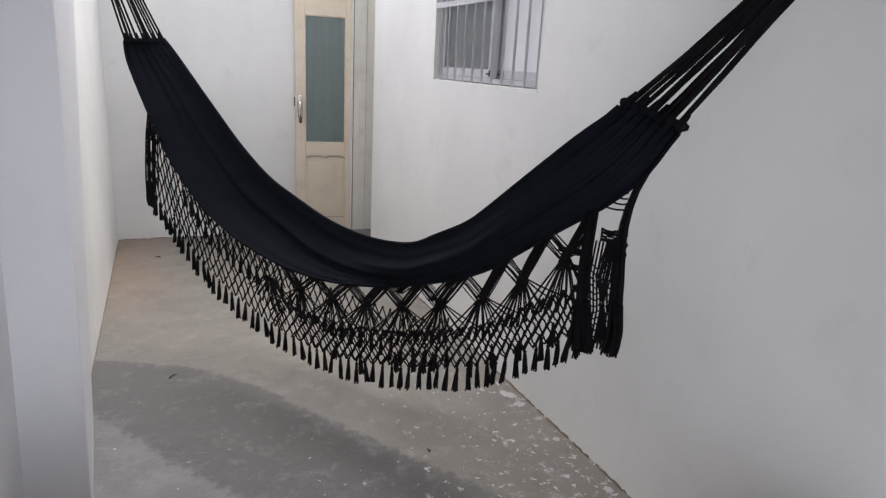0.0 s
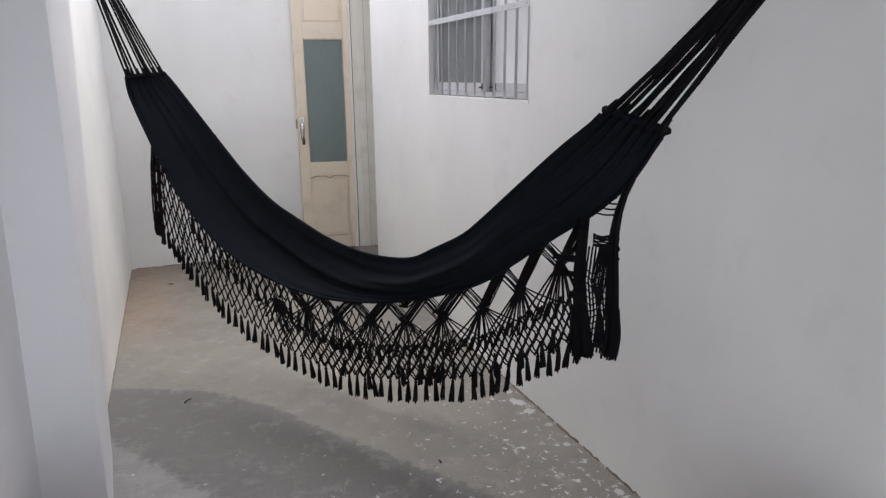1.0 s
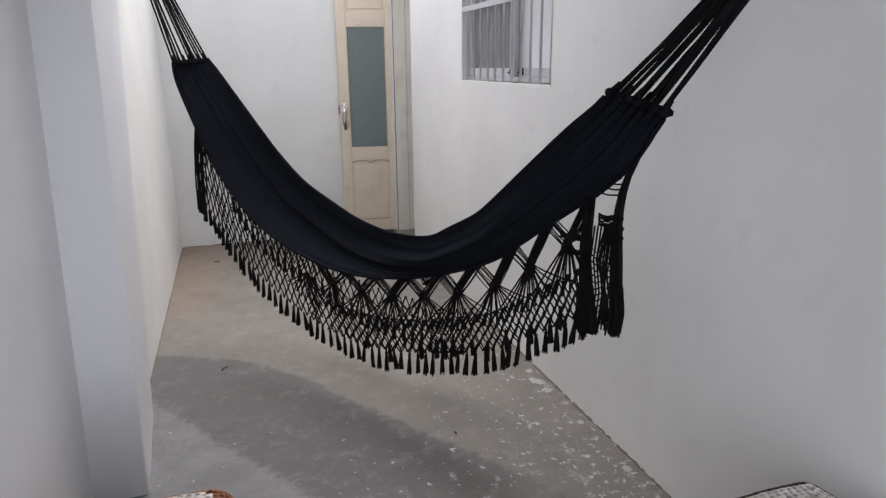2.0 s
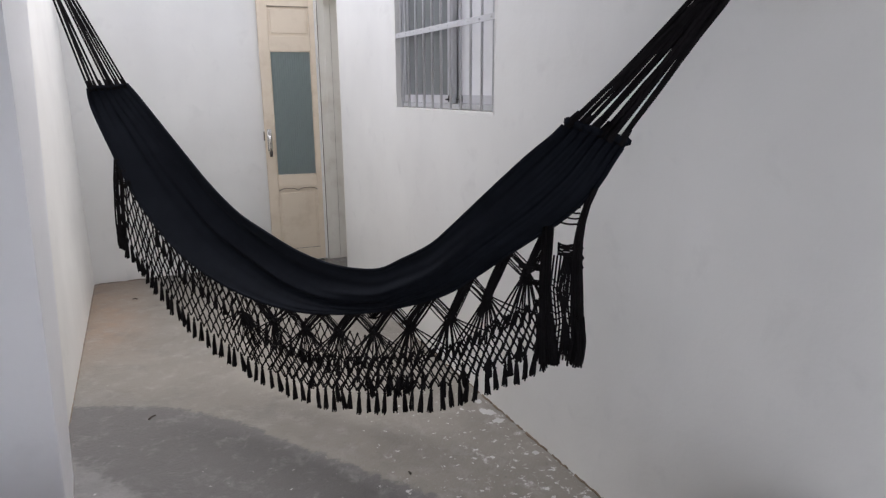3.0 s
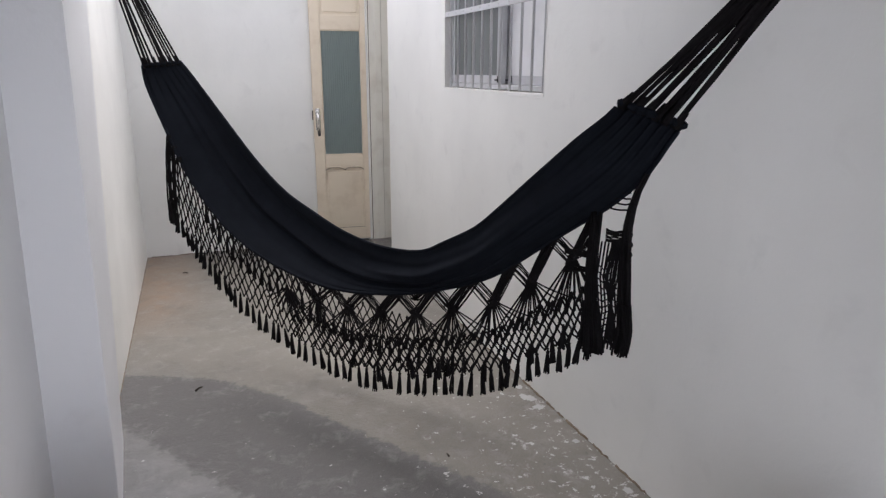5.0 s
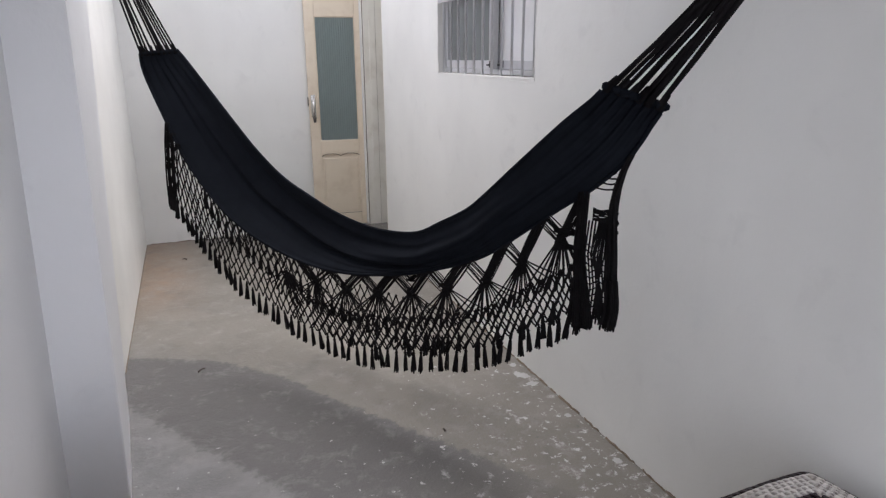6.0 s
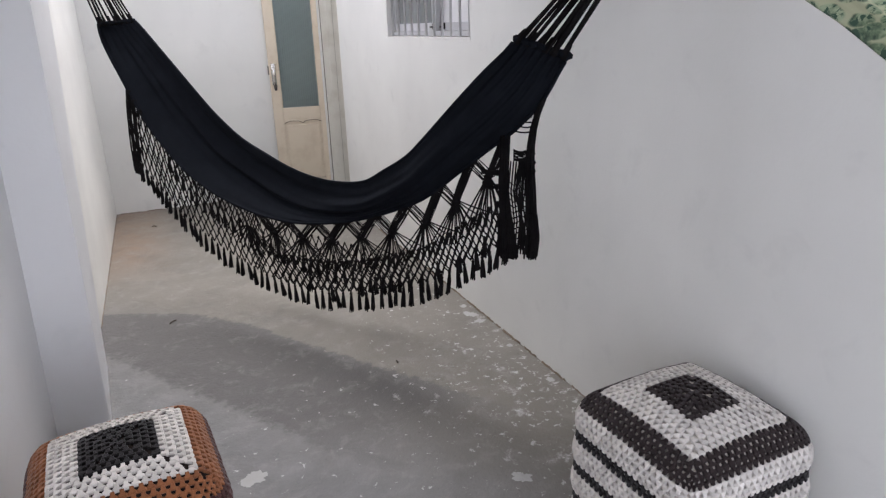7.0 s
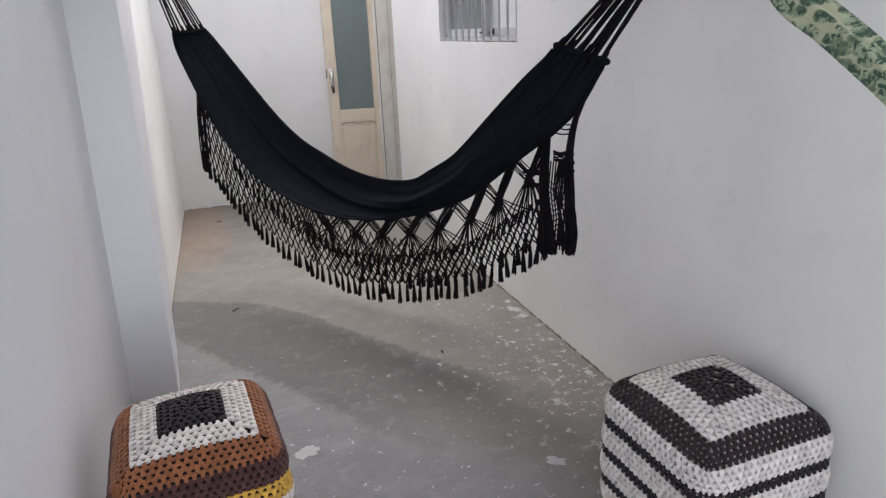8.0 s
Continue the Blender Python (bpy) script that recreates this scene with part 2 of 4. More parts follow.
def spline(points, count):
    """A smooth curve through control points (uniform Catmull-Rom)."""
    p = np.array(points, float)
    p = np.vstack([2 * p[0] - p[1], p, 2 * p[-1] - p[-2]])
    n = len(p) - 3
    out = []
    for u in np.linspace(0, n, count):
        k = min(int(u), n - 1)
        t = u - k
        a, b, c, d = p[k], p[k + 1], p[k + 2], p[k + 3]
        out.append(0.5 * (2 * b + (c - a) * t + (2 * a - 5 * b + 4 * c - d) * t * t + (3 * b - a - 3 * c + d) * t**3))
    return np.array(out)


class Tubes:
    """Collects many round cords into one mesh."""

    def __init__(self):
        self.verts, self.faces = [], []

    def add(self, path, radius, sides=4, end_radius=None):
        path = np.array(path, float)
        n = len(path)
        end = radius if end_radius is None else end_radius
        base = len(self.verts)
        tang = np.gradient(path, axis=0)
        for k in range(n):
            t = tang[k] / (np.linalg.norm(tang[k]) + 1e-9)
            side = np.cross(t, (0.83, 0.55, 0.1))
            side /= np.linalg.norm(side) + 1e-9
            up = np.cross(side, t)
            r = radius + (end - radius) * k / max(1, n - 1)
            for j in range(sides):
                a = 2 * math.pi * j / sides
                self.verts.append(path[k] + r * (math.cos(a) * side + math.sin(a) * up))
        for k in range(n - 1):
            for j in range(sides):
                q = base + k * sides
                self.faces.append((q + j, q + (j + 1) % sides, q + sides + (j + 1) % sides, q + sides + j))
        self.faces.append(tuple(base + j for j in reversed(range(sides))))
        self.faces.append(tuple(base + (n - 1) * sides + j for j in range(sides)))
        return self

    def knot(self, at, r, tall=1.3):
        base = len(self.verts)
        at = np.array(at, float)
        for d in ((1, 0, 0), (0, 1, 0), (-1, 0, 0), (0, -1, 0)):
            self.verts.append(at + r * np.array(d))
        self.verts.append(at + (0, 0, r * tall))
        self.verts.append(at - (0, 0, r * tall))
        for j in range(4):
            self.faces.append((base + j, base + (j + 1) % 4, base + 4))
            self.faces.append((base + (j + 1) % 4, base + j, base + 5))
        return self

    def make(self, name, material, parent, label="", smooth=True):
        return raw_mesh(name, self.verts, self.faces, material, parent, label, smooth)


# ---- structure ----
XR = 1.70          # face of the window wall
LEAN = 0.036       # the near wall leans a little off plumb

floor = setting(link_mesh("floor", boxes(((-0.6, -6.1, -0.12), (1.86, 0.2, 0.0))), CONCRETE), "worn grey concrete floor with a long dark band and white lime splashes", "floor")
back = setting(link_mesh("wall_back", boxes(((-0.3, 0.0, 0.0), (1.70, 0.18, 2.45))), WHITE), "white painted plaster wall closing the alley", "wall")
left = setting(link_mesh("wall_left", boxes(((-0.25, -2.75, 0.0), (0.0, 0.0, 2.45))), WHITE), "white painted plaster wall along the alley", "wall")


def leaning(bm):
    for v in bm.verts:
        v.co.x += LEAN * v.co.z
    return bm


def build_pier():
    """A plastered pier, wider at its foot, its flank running back into the wall."""
    outline = (((-0.25, -3.24), 0.0), ((0.086, -3.24), 0.027), ((0.046, -2.70), 0.048), ((-0.004, -2.45), 0.046), ((-0.25, -2.45), 0.0))
    bm = bmesh.new()
    levels = [[bm.verts.new((x + lean * z, y, z)) for (x, y), lean in outline] for z in (0.0, 0.9, 1.8, 2.72)]
    n = len(outline)
    for lo, hi in zip(levels, levels[1:]):
        for k in range(n):
            bm.faces.new((lo[k], lo[(k + 1) % n], hi[(k + 1) % n], hi[k]))
    bm.faces.new(list(reversed(levels[0])))
    bm.faces.new(levels[-1])
    corner = [e for e in bm.edges if all(abs(v.co.y + 3.24) < 1e-6 and v.co.x > 0 for v in e.verts)]
    bmesh.ops.bevel(bm, geom=corner, offset=0.008, segments=3, profile=0.5, affect="EDGES")
    return link_mesh("pier", bm, GREYWHITE)


pier = setting(build_pier(), "white plastered pier standing out of the wall", "pier")
near_left = setting(link_mesh("wall_left_near", leaning(boxes(((-0.35, -6.1, 0.0), (-0.080, -3.22, 2.72)))), GREYWHITE), "cool white plaster wall beside the crocheted pouf", "wall")

WY0, WY1, WZ0, WZ1 = -2.852, -1.777, 1.272, 2.36
DY0, DY1, DZ = -0.705, -0.11, 2.075
right = setting(
    link_mesh(
        "wall_right",
        boxes(
            ((XR, -6.1, 0.0), (XR + 0.15, WY0, 3.0)),
            ((XR, WY0, 0.0), (XR + 0.15, WY1, WZ0)),
            ((XR, WY0, WZ1), (XR + 0.15, WY1, 3.0)),
            ((XR, WY1, 0.0), (XR + 0.15, DY0, 3.0)),
            ((XR, DY1, 0.0), (XR + 0.15, 0.18, 3.0)),
        ),
        WHITE,
    ),
    "white plaster wall with a barred window, ending at a recess",
    "wall",
)
# Unseen box that blocks stray sky; its recess walls bounce light to the jamb.
room = setting(
    link_mesh(
        "wall_room_inside",
        boxes(
            ((4.2, -6.1, -0.1), (4.3, 0.3, 3.0)),
            ((XR + 0.55, -0.95, 0.0), (XR + 0.63, 0.18, 3.0)),
            ((XR + 0.15, -1.03, 0.0), (XR + 0.63, -0.95, 3.0)),
            ((XR + 0.15, 0.18, -0.1), (4.3, 0.3, 3.0)),
            ((XR + 0.15, -6.1, -0.1), (4.2, 0.18, 0.0)),
            ((XR + 0.15, -6.2, -0.1), (4.3, -6.1, 3.0)),
        ),
        WHITE,
    ),
    "unseen white walls added behind to keep sky out and light the recess",
    "wall",
)
room_ceiling = setting(link_mesh("ceiling_room", boxes(((XR + 0.15, -6.2, 3.0), (4.3, -0.95, 3.1)), ((XR + 0.63, -0.95, 3.0), (4.3, 0.3, 3.1))), WHITE), "unseen ceiling added behind to keep sky out, left open over the recess", "ceiling")
# Unseen slab, added so the near half gets less sky than the far end.
shading_slab = setting(link_mesh("ceiling", boxes(((-0.35, -6.1, 2.72), (XR, -2.55, 2.86))), GREYWHITE), "unseen ceiling slab added to shade the near half of the alley", "ceiling")
# Unseen wall, added to cut the sky light entering behind the camera.
added_wall_behind = setting(link_mesh("added_wall_behind", boxes(((-0.35, -6.26, 2.12), (XR, -6.1, 2.86))), GREYWHITE), "unseen white wall added over the open end to cut sky light", "wall")
# Unseen ground; its paleness sets how much light bounces into the near end.
ground = setting(link_mesh("ground", boxes(((-60, -60, -0.2), (60, 60, -0.125))), PAVING), "unseen pale ground outside, added to bounce light into the alley", "ground")


# ---- doorway and open door ----
def build_door_frame():
    f = setting(new("door_frame"), "ivory painted wooden door frame set in the wall", "door frame")
    x0, x1 = XR + 0.006, XR + 0.30
    part("jamb", box((x0, DY1 - 0.035, 0.0), (x1, DY1 - 0.002, DZ - 0.03), 0.004), JAMB, f)
    part("jamb", box((x0, DY0 + 0.002, 0.0), (x1, DY0 + 0.035, DZ - 0.03), 0.004), JAMB, f)
    part("lintel", box((x0, DY0 + 0.002, DZ - 0.033), (x1, DY1 - 0.002, DZ - 0.003), 0.004), JAMB, f)
    part("stop", box((x0 + 0.05, DY1 - 0.041, 0.0), (x0 + 0.10, DY1 - 0.035, DZ - 0.03), 0.002), JAMB, f)
    t = Tubes()
    t.add([(x0 + 0.001, DY1 - 0.036, 0.02), (x0 + 0.001, DY1 - 0.036, DZ - 0.03)], 0.0028, 5)
    t.make("seam", GRIME, f, "dark dirty seam along the jamb")
    t = Tubes()
    t.add([(x0 + 0.10, DY1 - 0.036, 0.02), (x0 + 0.10, DY1 - 0.036, DZ - 0.03)], 0.0022, 5)
    t.make("seam", GRIME, f)
    part("sill", box((XR - 0.02, DY0 + 0.01, 0.0), (x1, DY1 - 0.01, 0.028), 0.006), CONCRETE, f, "rough cement threshold")
    return f


def build_door():
    """The leaf: hinge edge at x = 0, free edge at x = -WIDE, front towards -y."""
    wide, tall, thick = 0.482, 2.035, 0.034
    d = thing("door", "cream painted wooden door with reeded glass, standing open", "door", (1.764, -0.088, 0.024), -5.5)
    gx0, gx1 = -wide + 0.076, -0.103
    z_lo, z_a, z_b, z_c, z_d, z_hi = 0.10, 0.60, 0.692, 1.628, 1.735, 1.945
    part("stile", box((-wide, 0, 0), (gx0, thick, tall), 0.004), CREAM, d)
    part("stile", box((gx1, 0, 0), (0, thick, tall), 0.004), CREAM, d)
    for a, b in ((0, z_lo), (z_a, z_b), (z_c, z_d), (z_hi, tall)):
        part("rail", box((gx0, 0.0008, a), (gx1, thick - 0.001, b), 0.003), CREAM, d)
    # Fielded panels with a small moulding; the lower one has a double-arched head.
    part("panel", box((gx0, 0.010, z_d), (gx1, thick - 0.008, z_hi), 0.002), CREAM, d)
    part("panel", box((gx0 + 0.018, 0.004, z_d + 0.02), (gx1 - 0.018, 0.012, z_hi - 0.02), 0.004), CREAM, d)
    part("panel", box((gx0, 0.010, z_lo), (gx1, thick - 0.008, z_a), 0.002), CREAM, d)
    part("panel", box((gx0 + 0.018, 0.004, z_lo + 0.02), (gx1 - 0.018, 0.012, z_a - 0.045), 0.004), CREAM, d)
    mid = (gx0 + gx1) / 2
    arch = bmesh.new()
    n = 28
    tops, lows = [], []
    for k in range(n + 1):
        x = gx0 + (gx1 - gx0) * k / n
        w = abs(2 * ((k / n * 2) % 1.0) - 1)
        dip = 0.008 + 0.020 * w**3
        tops.append((x, z_a))
        lows.append((x, z_a - dip))
    for y in (0.001, 0.011):
        vs = [arch.verts.new((x, y, z)) for x, z in tops] + [arch.verts.new((x, y, z)) for x, z in reversed(lows)]
        arch.faces.new(vs if y > 0.005 else list(reversed(vs)))
    arch.verts.ensure_lookup_table()
    m = 2 * (n + 1)
    for k in range(m):
        arch.faces.new([arch.verts[j] for j in (k, (k + 1) % m, m + (k + 1) % m, m + k)])
    part("arched_rail", arch, CREAM, d)
    t = Tubes()
    t.add([(x, 0.0, z - 0.002) for x, z in lows], 0.0024, 5)
    t.make("seam", GRIME, d, "thin dirty seam under the arches")
    t = Tubes().add([(gx0, 0.0004, z_hi), (gx1, 0.0004, z_hi)], 0.0018, 5)
    t.make("seam", GRIME, d)
    t = Tubes().add([(gx0, 0.0004, z_lo), (gx1, 0.0004, z_lo)], 0.0017, 5)
    t.make("seam", GRIME, d)
    part("hinge_gap", box((-0.001, 0.004, 0.02), (0.006, thick, tall)), GRIME, d, "dark worn gap along the hinges")
    # Reeded pane: upright half-round reeds.
    pane = bmesh.new()
    cols, reeds = 108, 18
    rows = []
    for z in (z_b, z_c):
        rows.append([pane.verts.new((gx0 + (gx1 - gx0) * k / cols, 0.013 - 0.0024 * abs(math.sin(math.pi * reeds * k / cols)), z)) for k in range(cols + 1)])
    for k in range(cols):
        pane.faces.new((rows[0][k], rows[0][k + 1], rows[1][k + 1], rows[1][k]))
    bmesh.ops.solidify(pane, geom=pane.faces[:], thickness=-0.004)
    bmesh.ops.recalc_face_normals(pane, faces=pane.faces[:])
    part("glass_pane", pane, REEDED, d, "teal reeded glass")
    for a, b in ((z_b, z_b + 0.007), (z_c - 0.007, z_c)):
        part("glazing_bead", box((gx0, 0.003, a), (gx1, 0.012, b), 0.002), CREAM, d)
    for a, b in ((gx0, gx0 + 0.006), (gx1 - 0.006, gx1)):
        part("glazing_bead", box((a, 0.003, z_b + 0.007), (b, 0.012, z_c - 0.007), 0.002), CREAM, d)
    # Lever handle on a plate, hanging.
    hx = -wide + 0.033
    handle = part("handle", box((hx - 0.017, -0.004, 0.885), (hx + 0.017, 0.001, 1.05), 0.003), CHROME, d, "worn chrome door handle")
    t = Tubes().add([(hx, 0.0, 1.0), (hx, -0.022, 0.998), (hx + 0.001, -0.042, 0.99)], 0.0105, 10)
    t.make("boss", CHROME, handle)
    t = Tubes().add([(hx, -0.044, 1.005), (hx + 0.001, -0.047, 0.965), (hx + 0.002, -0.046, 0.92), (hx + 0.002, -0.042, 0.88)], 0.0155, 10, 0.011)
    t.make("lever", CHROME, handle)
    t = Tubes().add([(hx + 0.002, -0.042, 0.885), (hx + 0.003, -0.040, 0.845)], 0.014, 8, 0.010)
    t.make("lever_tip", BRONZE, handle, "dark worn lever tip")
    part("latch", box((-wide - 0.008, 0.006, 0.965), (-wide + 0.002, 0.024, 1.035), 0.002), BRONZE, d, "dark metal latch in the edge")
    for z in (0.22, 1.05, 1.82):
        t = Tubes().add([(0.004, -0.004, z - 0.04), (0.004, -0.004, z + 0.04)], 0.0065, 8)
        t.make("hinge", JAMB, d, "paint-covered steel hinge")
    return d


build_door_frame()
build_door()


# ---- barred window ----
def build_window():
    w = setting(new("window"), "aluminium sliding window behind light grey iron bars", "window")
    x = XR + 0.034
    z0, z1, y0, y1 = WZ0 + 0.004, WZ1 - 0.004, WY0 + 0.004, WY1 - 0.004
    mid = (y0 + y1) / 2 - 0.055
    part("frame_sill", box((x, y0, z0), (x + 0.07, y1, z0 + 0.022), 0.003), ALU, w)
    part("frame_head", box((x, y0, z1 - 0.03), (x + 0.07, y1, z1), 0.003), ALU, w)
    part("frame_side", box((x, y0, z0 + 0.03), (x + 0.07, y0 + 0.025, z1 - 0.03), 0.003), ALU, w)
    part("frame_side", box((x, y1 - 0.018, z0 + 0.03), (x + 0.07, y1, z1 - 0.03), 0.003), ALU, w)
    for a, b, depth, mat, name, label in (
        (mid - 0.02, y1 - 0.018, x + 0.006, PANE, "sash", "sash with dark grey glass"),
        (y0 + 0.025, mid + 0.03, x + 0.036, FROST, "sash", "sash with a pale white pane"),
    ):
        sash = part(name, boxes(((depth, a, z0 + 0.023), (depth + 0.024, b, z0 + 0.062)), ((depth, a, z1 - 0.08), (depth + 0.024, b, z1 - 0.031)), ((depth, a, z0 + 0.062), (depth + 0.024, a + 0.05, z1 - 0.08)), ((depth, b - 0.022, z0 + 0.062), (depth + 0.024, b, z1 - 0.08)), bevel=0.002), IRON, w, label)
        part("pane", box((depth + 0.010, a + 0.05, z0 + 0.062), (depth + 0.015, b - 0.022, z1 - 0.08)), mat, sash)
        part("latch", boxes(((depth - 0.014, (a if mat is PANE else b - 0.105) + 0.008, z0 + 0.030), (depth + 0.001, (a if mat is PANE else b - 0.105) + 0.018, z0 + 0.060)), ((depth - 0.026, (a if mat is PANE else b - 0.105) + 0.002, z0 + 0.038), (depth - 0.012, (a if mat is PANE else b - 0.105) + 0.022, z0 + 0.046)), bevel=0.002), BLACKPLASTIC, sash, "small black latch")
    return w


def build_grille():
    g = thing("window_grille", "light grey painted iron window bars riveted to flat rails", "window bars")
    x = XR + 0.014
    count = 11
    for k in range(count):
        y = WY0 + 0.027 + (WY1 - WY0 - 0.078) * k / (count - 1)
        t = Tubes().add([(x, y, WZ0 + 0.002), (x, y, WZ1 - 0.002)], 0.0062, 8)
        t.make("bar", IRON, g)
    for z in (1.641, 2.01):
        rail = part("rail", box((x - 0.013, WY0 + 0.002, z - 0.013), (x - 0.008, WY1 - 0.002, z + 0.013), 0.0015), IRON, g)
        for k in range(count):
            y = WY0 + 0.027 + (WY1 - WY0 - 0.078) * k / (count - 1)
            t = Tubes().add([(x - 0.013, y, z), (x - 0.0165, y, z)], 0.004, 6, 0.0025)
            t.make("rivet", ALU, rail)
    return g


build_window()
build_grille()

# Rough plaster lip round the window, trowelled on unevenly.
lip = Tubes()
rng = random.Random(4)
for a, b, r in (
    ((XR + 0.002, WY0 - 0.01, WZ0 - 0.004), (XR + 0.002, WY1 + 0.01, WZ0 - 0.004), 0.0035),
    ((XR + 0.003, WY0 - 0.005, WZ0 - 0.018), (XR + 0.004, WY0 + 0.62, WZ0 - 0.010), 0.0045),
    ((XR + 0.001, WY0 - 0.004, WZ0 - 0.01), (XR + 0.002, WY0 - 0.004, WZ1), 0.003),
    ((XR + 0.002, WY0 - 0.020, WZ0 + 0.02), (XR + 0.002, WY0 - 0.014, WZ1), 0.0025),
    ((XR + 0.002, WY1 + 0.004, WZ0 - 0.01), (XR + 0.002, WY1 + 0.004, WZ1), 0.004),
):
    a, b = np.array(a), np.array(b)
    off = rng.uniform(0, 50)
    lip.add([a + (b - a) * k / 60 + 0.006 * np.array((0.4 * noise.noise(Vector((k * 0.31, off, 0))), noise.noise(Vector((k * 0.2, off, 3))), noise.noise(Vector((k * 0.24, off, 7))))) for k in range(61)], r, 6)
setting(lip.make("trim", WHITE, None), "rough uneven plaster lip round the window", "trim")


# ---- black hammock ----
ORIGIN = np.array((0.255, -1.90, 0.0))
ALONG = np.array((0.552, -0.834, 0.0))
TOWARD = np.array((-0.834, -0.552, 0.0))
HOOK_L = (0.012, -1.50, 2.21)
HOOK_R = (1.688, -4.140, 1.750)


def hung(rows):
    """From rows of run, height and offset to places."""
    r = np.array(rows, float)
    return ORIGIN + r[:, :1] * ALONG + r[:, 2:3] * TOWARD + r[:, 1:2] * np.array((0, 0, 1.0))


NEAR_EDGE = [
    (-0.070, 1.378, 0.0), (-0.055, 1.290, 0.0), (0.065, 1.090, 0.0), (0.160, 0.947, 0.0), (0.255, 0.845, 0.0), (0.420, 0.713, 0.0),
    (0.600, 0.627, 0.0), (0.790, 0.576, 0.0), (0.950, 0.553, 0.0), (1.100, 0.550, 0.0), (1.240, 0.564, 0.0), (1.400, 0.594, 0.0),
    (1.530, 0.630, 0.0), (1.690, 0.688, 0.0), (1.810, 0.748, 0.0), (1.950, 0.853, 0.0), (2.060, 0.935, 0.0), (2.150, 1.000, 0.0),
    (2.245, 1.094, 0.0), (2.308, 1.200, 0.0), (2.330, 1.228, 0.0),
]
FAR_EDGE = [
    (0.000, 1.391, -0.15), (0.075, 1.331, -0.15), (0.324, 1.112, -0.15), (0.495, 0.972, -0.146), (0.672, 0.866, -0.134), (0.850, 0.804, -0.118),
    (1.020, 0.756, -0.10), (1.185, 0.734, -0.077), (1.340, 0.736, -0.051), (1.490, 0.760, -0.026), (1.597, 0.812, -0.005), (1.728, 0.882, 0.021),
    (1.810, 0.948, 0.032), (1.900, 1.028, 0.045), (1.995, 1.112, 0.058), (2.078, 1.185, 0.064), (2.156, 1.247, 0.069), (2.190, 1.283, 0.07),
]
BACK_EDGE = [(-0.02, 0.97, -0.25), (0.111, 0.80, -0.26), (0.263, 0.725, -0.27), (0.448, 0.660, -0.28), (0.729, 0.580, -0.28), (0.927, 0.541, -0.28), (1.175, 0.530, -0.28), (1.348, 0.534, -0.28), (1.52, 0.575, -0.27)]


def even(rows, count):
    """The same curve in steps of equal length."""
    arc = np.r_[0, np.cumsum(np.linalg.norm(np.diff(rows, axis=0), axis=1))]
    return np.stack([np.interp(np.linspace(0, arc[-1], count), arc, rows[:, k]) for k in range(rows.shape[1])], 1)


def build_cloth(parent):
    nu, nv = 150, 36
    near, far = even(spline(NEAR_EDGE, 600), nu), even(spline(FAR_EDGE, 600), nu)
    verts = []
    for i in range(nu):
        u = i / (nu - 1)
        e = math.sin(math.pi * u) ** 0.6
        for j in range(nv):
            v = j / (nv - 1)
            row = far[i] * (1 - v) + near[i] * v
            belly = math.sin(math.pi * v)
            side = -0.075 + 0.15 * min(1, max(0, (u - 0.35) / 0.45))
            fold = 0.010 * math.sin(2 * math.pi * (2.4 * v + 0.5 * u)) + 0.006 * math.sin(2 * math.pi * (5.3 * v - 1.2 * u) + 0.8)
            ridge = 0.022 * math.exp(-(((v - 0.42 - 0.25 * (u - 0.4)) / 0.07) ** 2)) * math.exp(-(((u - 0.40) / 0.2) ** 2))
            gather = 0.010 * math.sin(2 * math.pi * 7 * v) * (math.exp(-u / 0.06) + math.exp(-(1 - u) / 0.06))
            n = 0.010 * noise.noise(Vector((u * 14, v * 3.5, 0.3)))
            row = row + np.array((0, -0.03 * belly * e, side * belly * e + (fold + ridge + n) * belly**0.5 * e + gather))
            verts.append(row)
    verts = hung(verts)
    faces = [(i * nv + j, i * nv + j + 1, (i + 1) * nv + j + 1, (i + 1) * nv + j) for i in range(nu - 1) for j in range(nv - 1)]
    cloth = raw_mesh("cloth", verts, faces, BLACKCLOTH, parent, "black cotton canvas, slack with soft folds", True)
    s = cloth.modifiers.new("thick", "SOLIDIFY")
    s.thickness = 0.004
    for name, rows in (("hem", near), ("hem", far)):
        t = Tubes().add(hung(rows[::2]), 0.0065, 6)
        t.make(name, BLACKCLOTH, parent)
    for i in (0, nu - 1):
        ends = np.array(verts[i * nv : (i + 1) * nv])
        t = Tubes().add(ends, 0.011, 6)
        t.make("end_hem", BLACKCLOTH, parent, "thick rolled end of the canvas")
    return np.array(verts[:nv]), np.array(verts[-nv:])


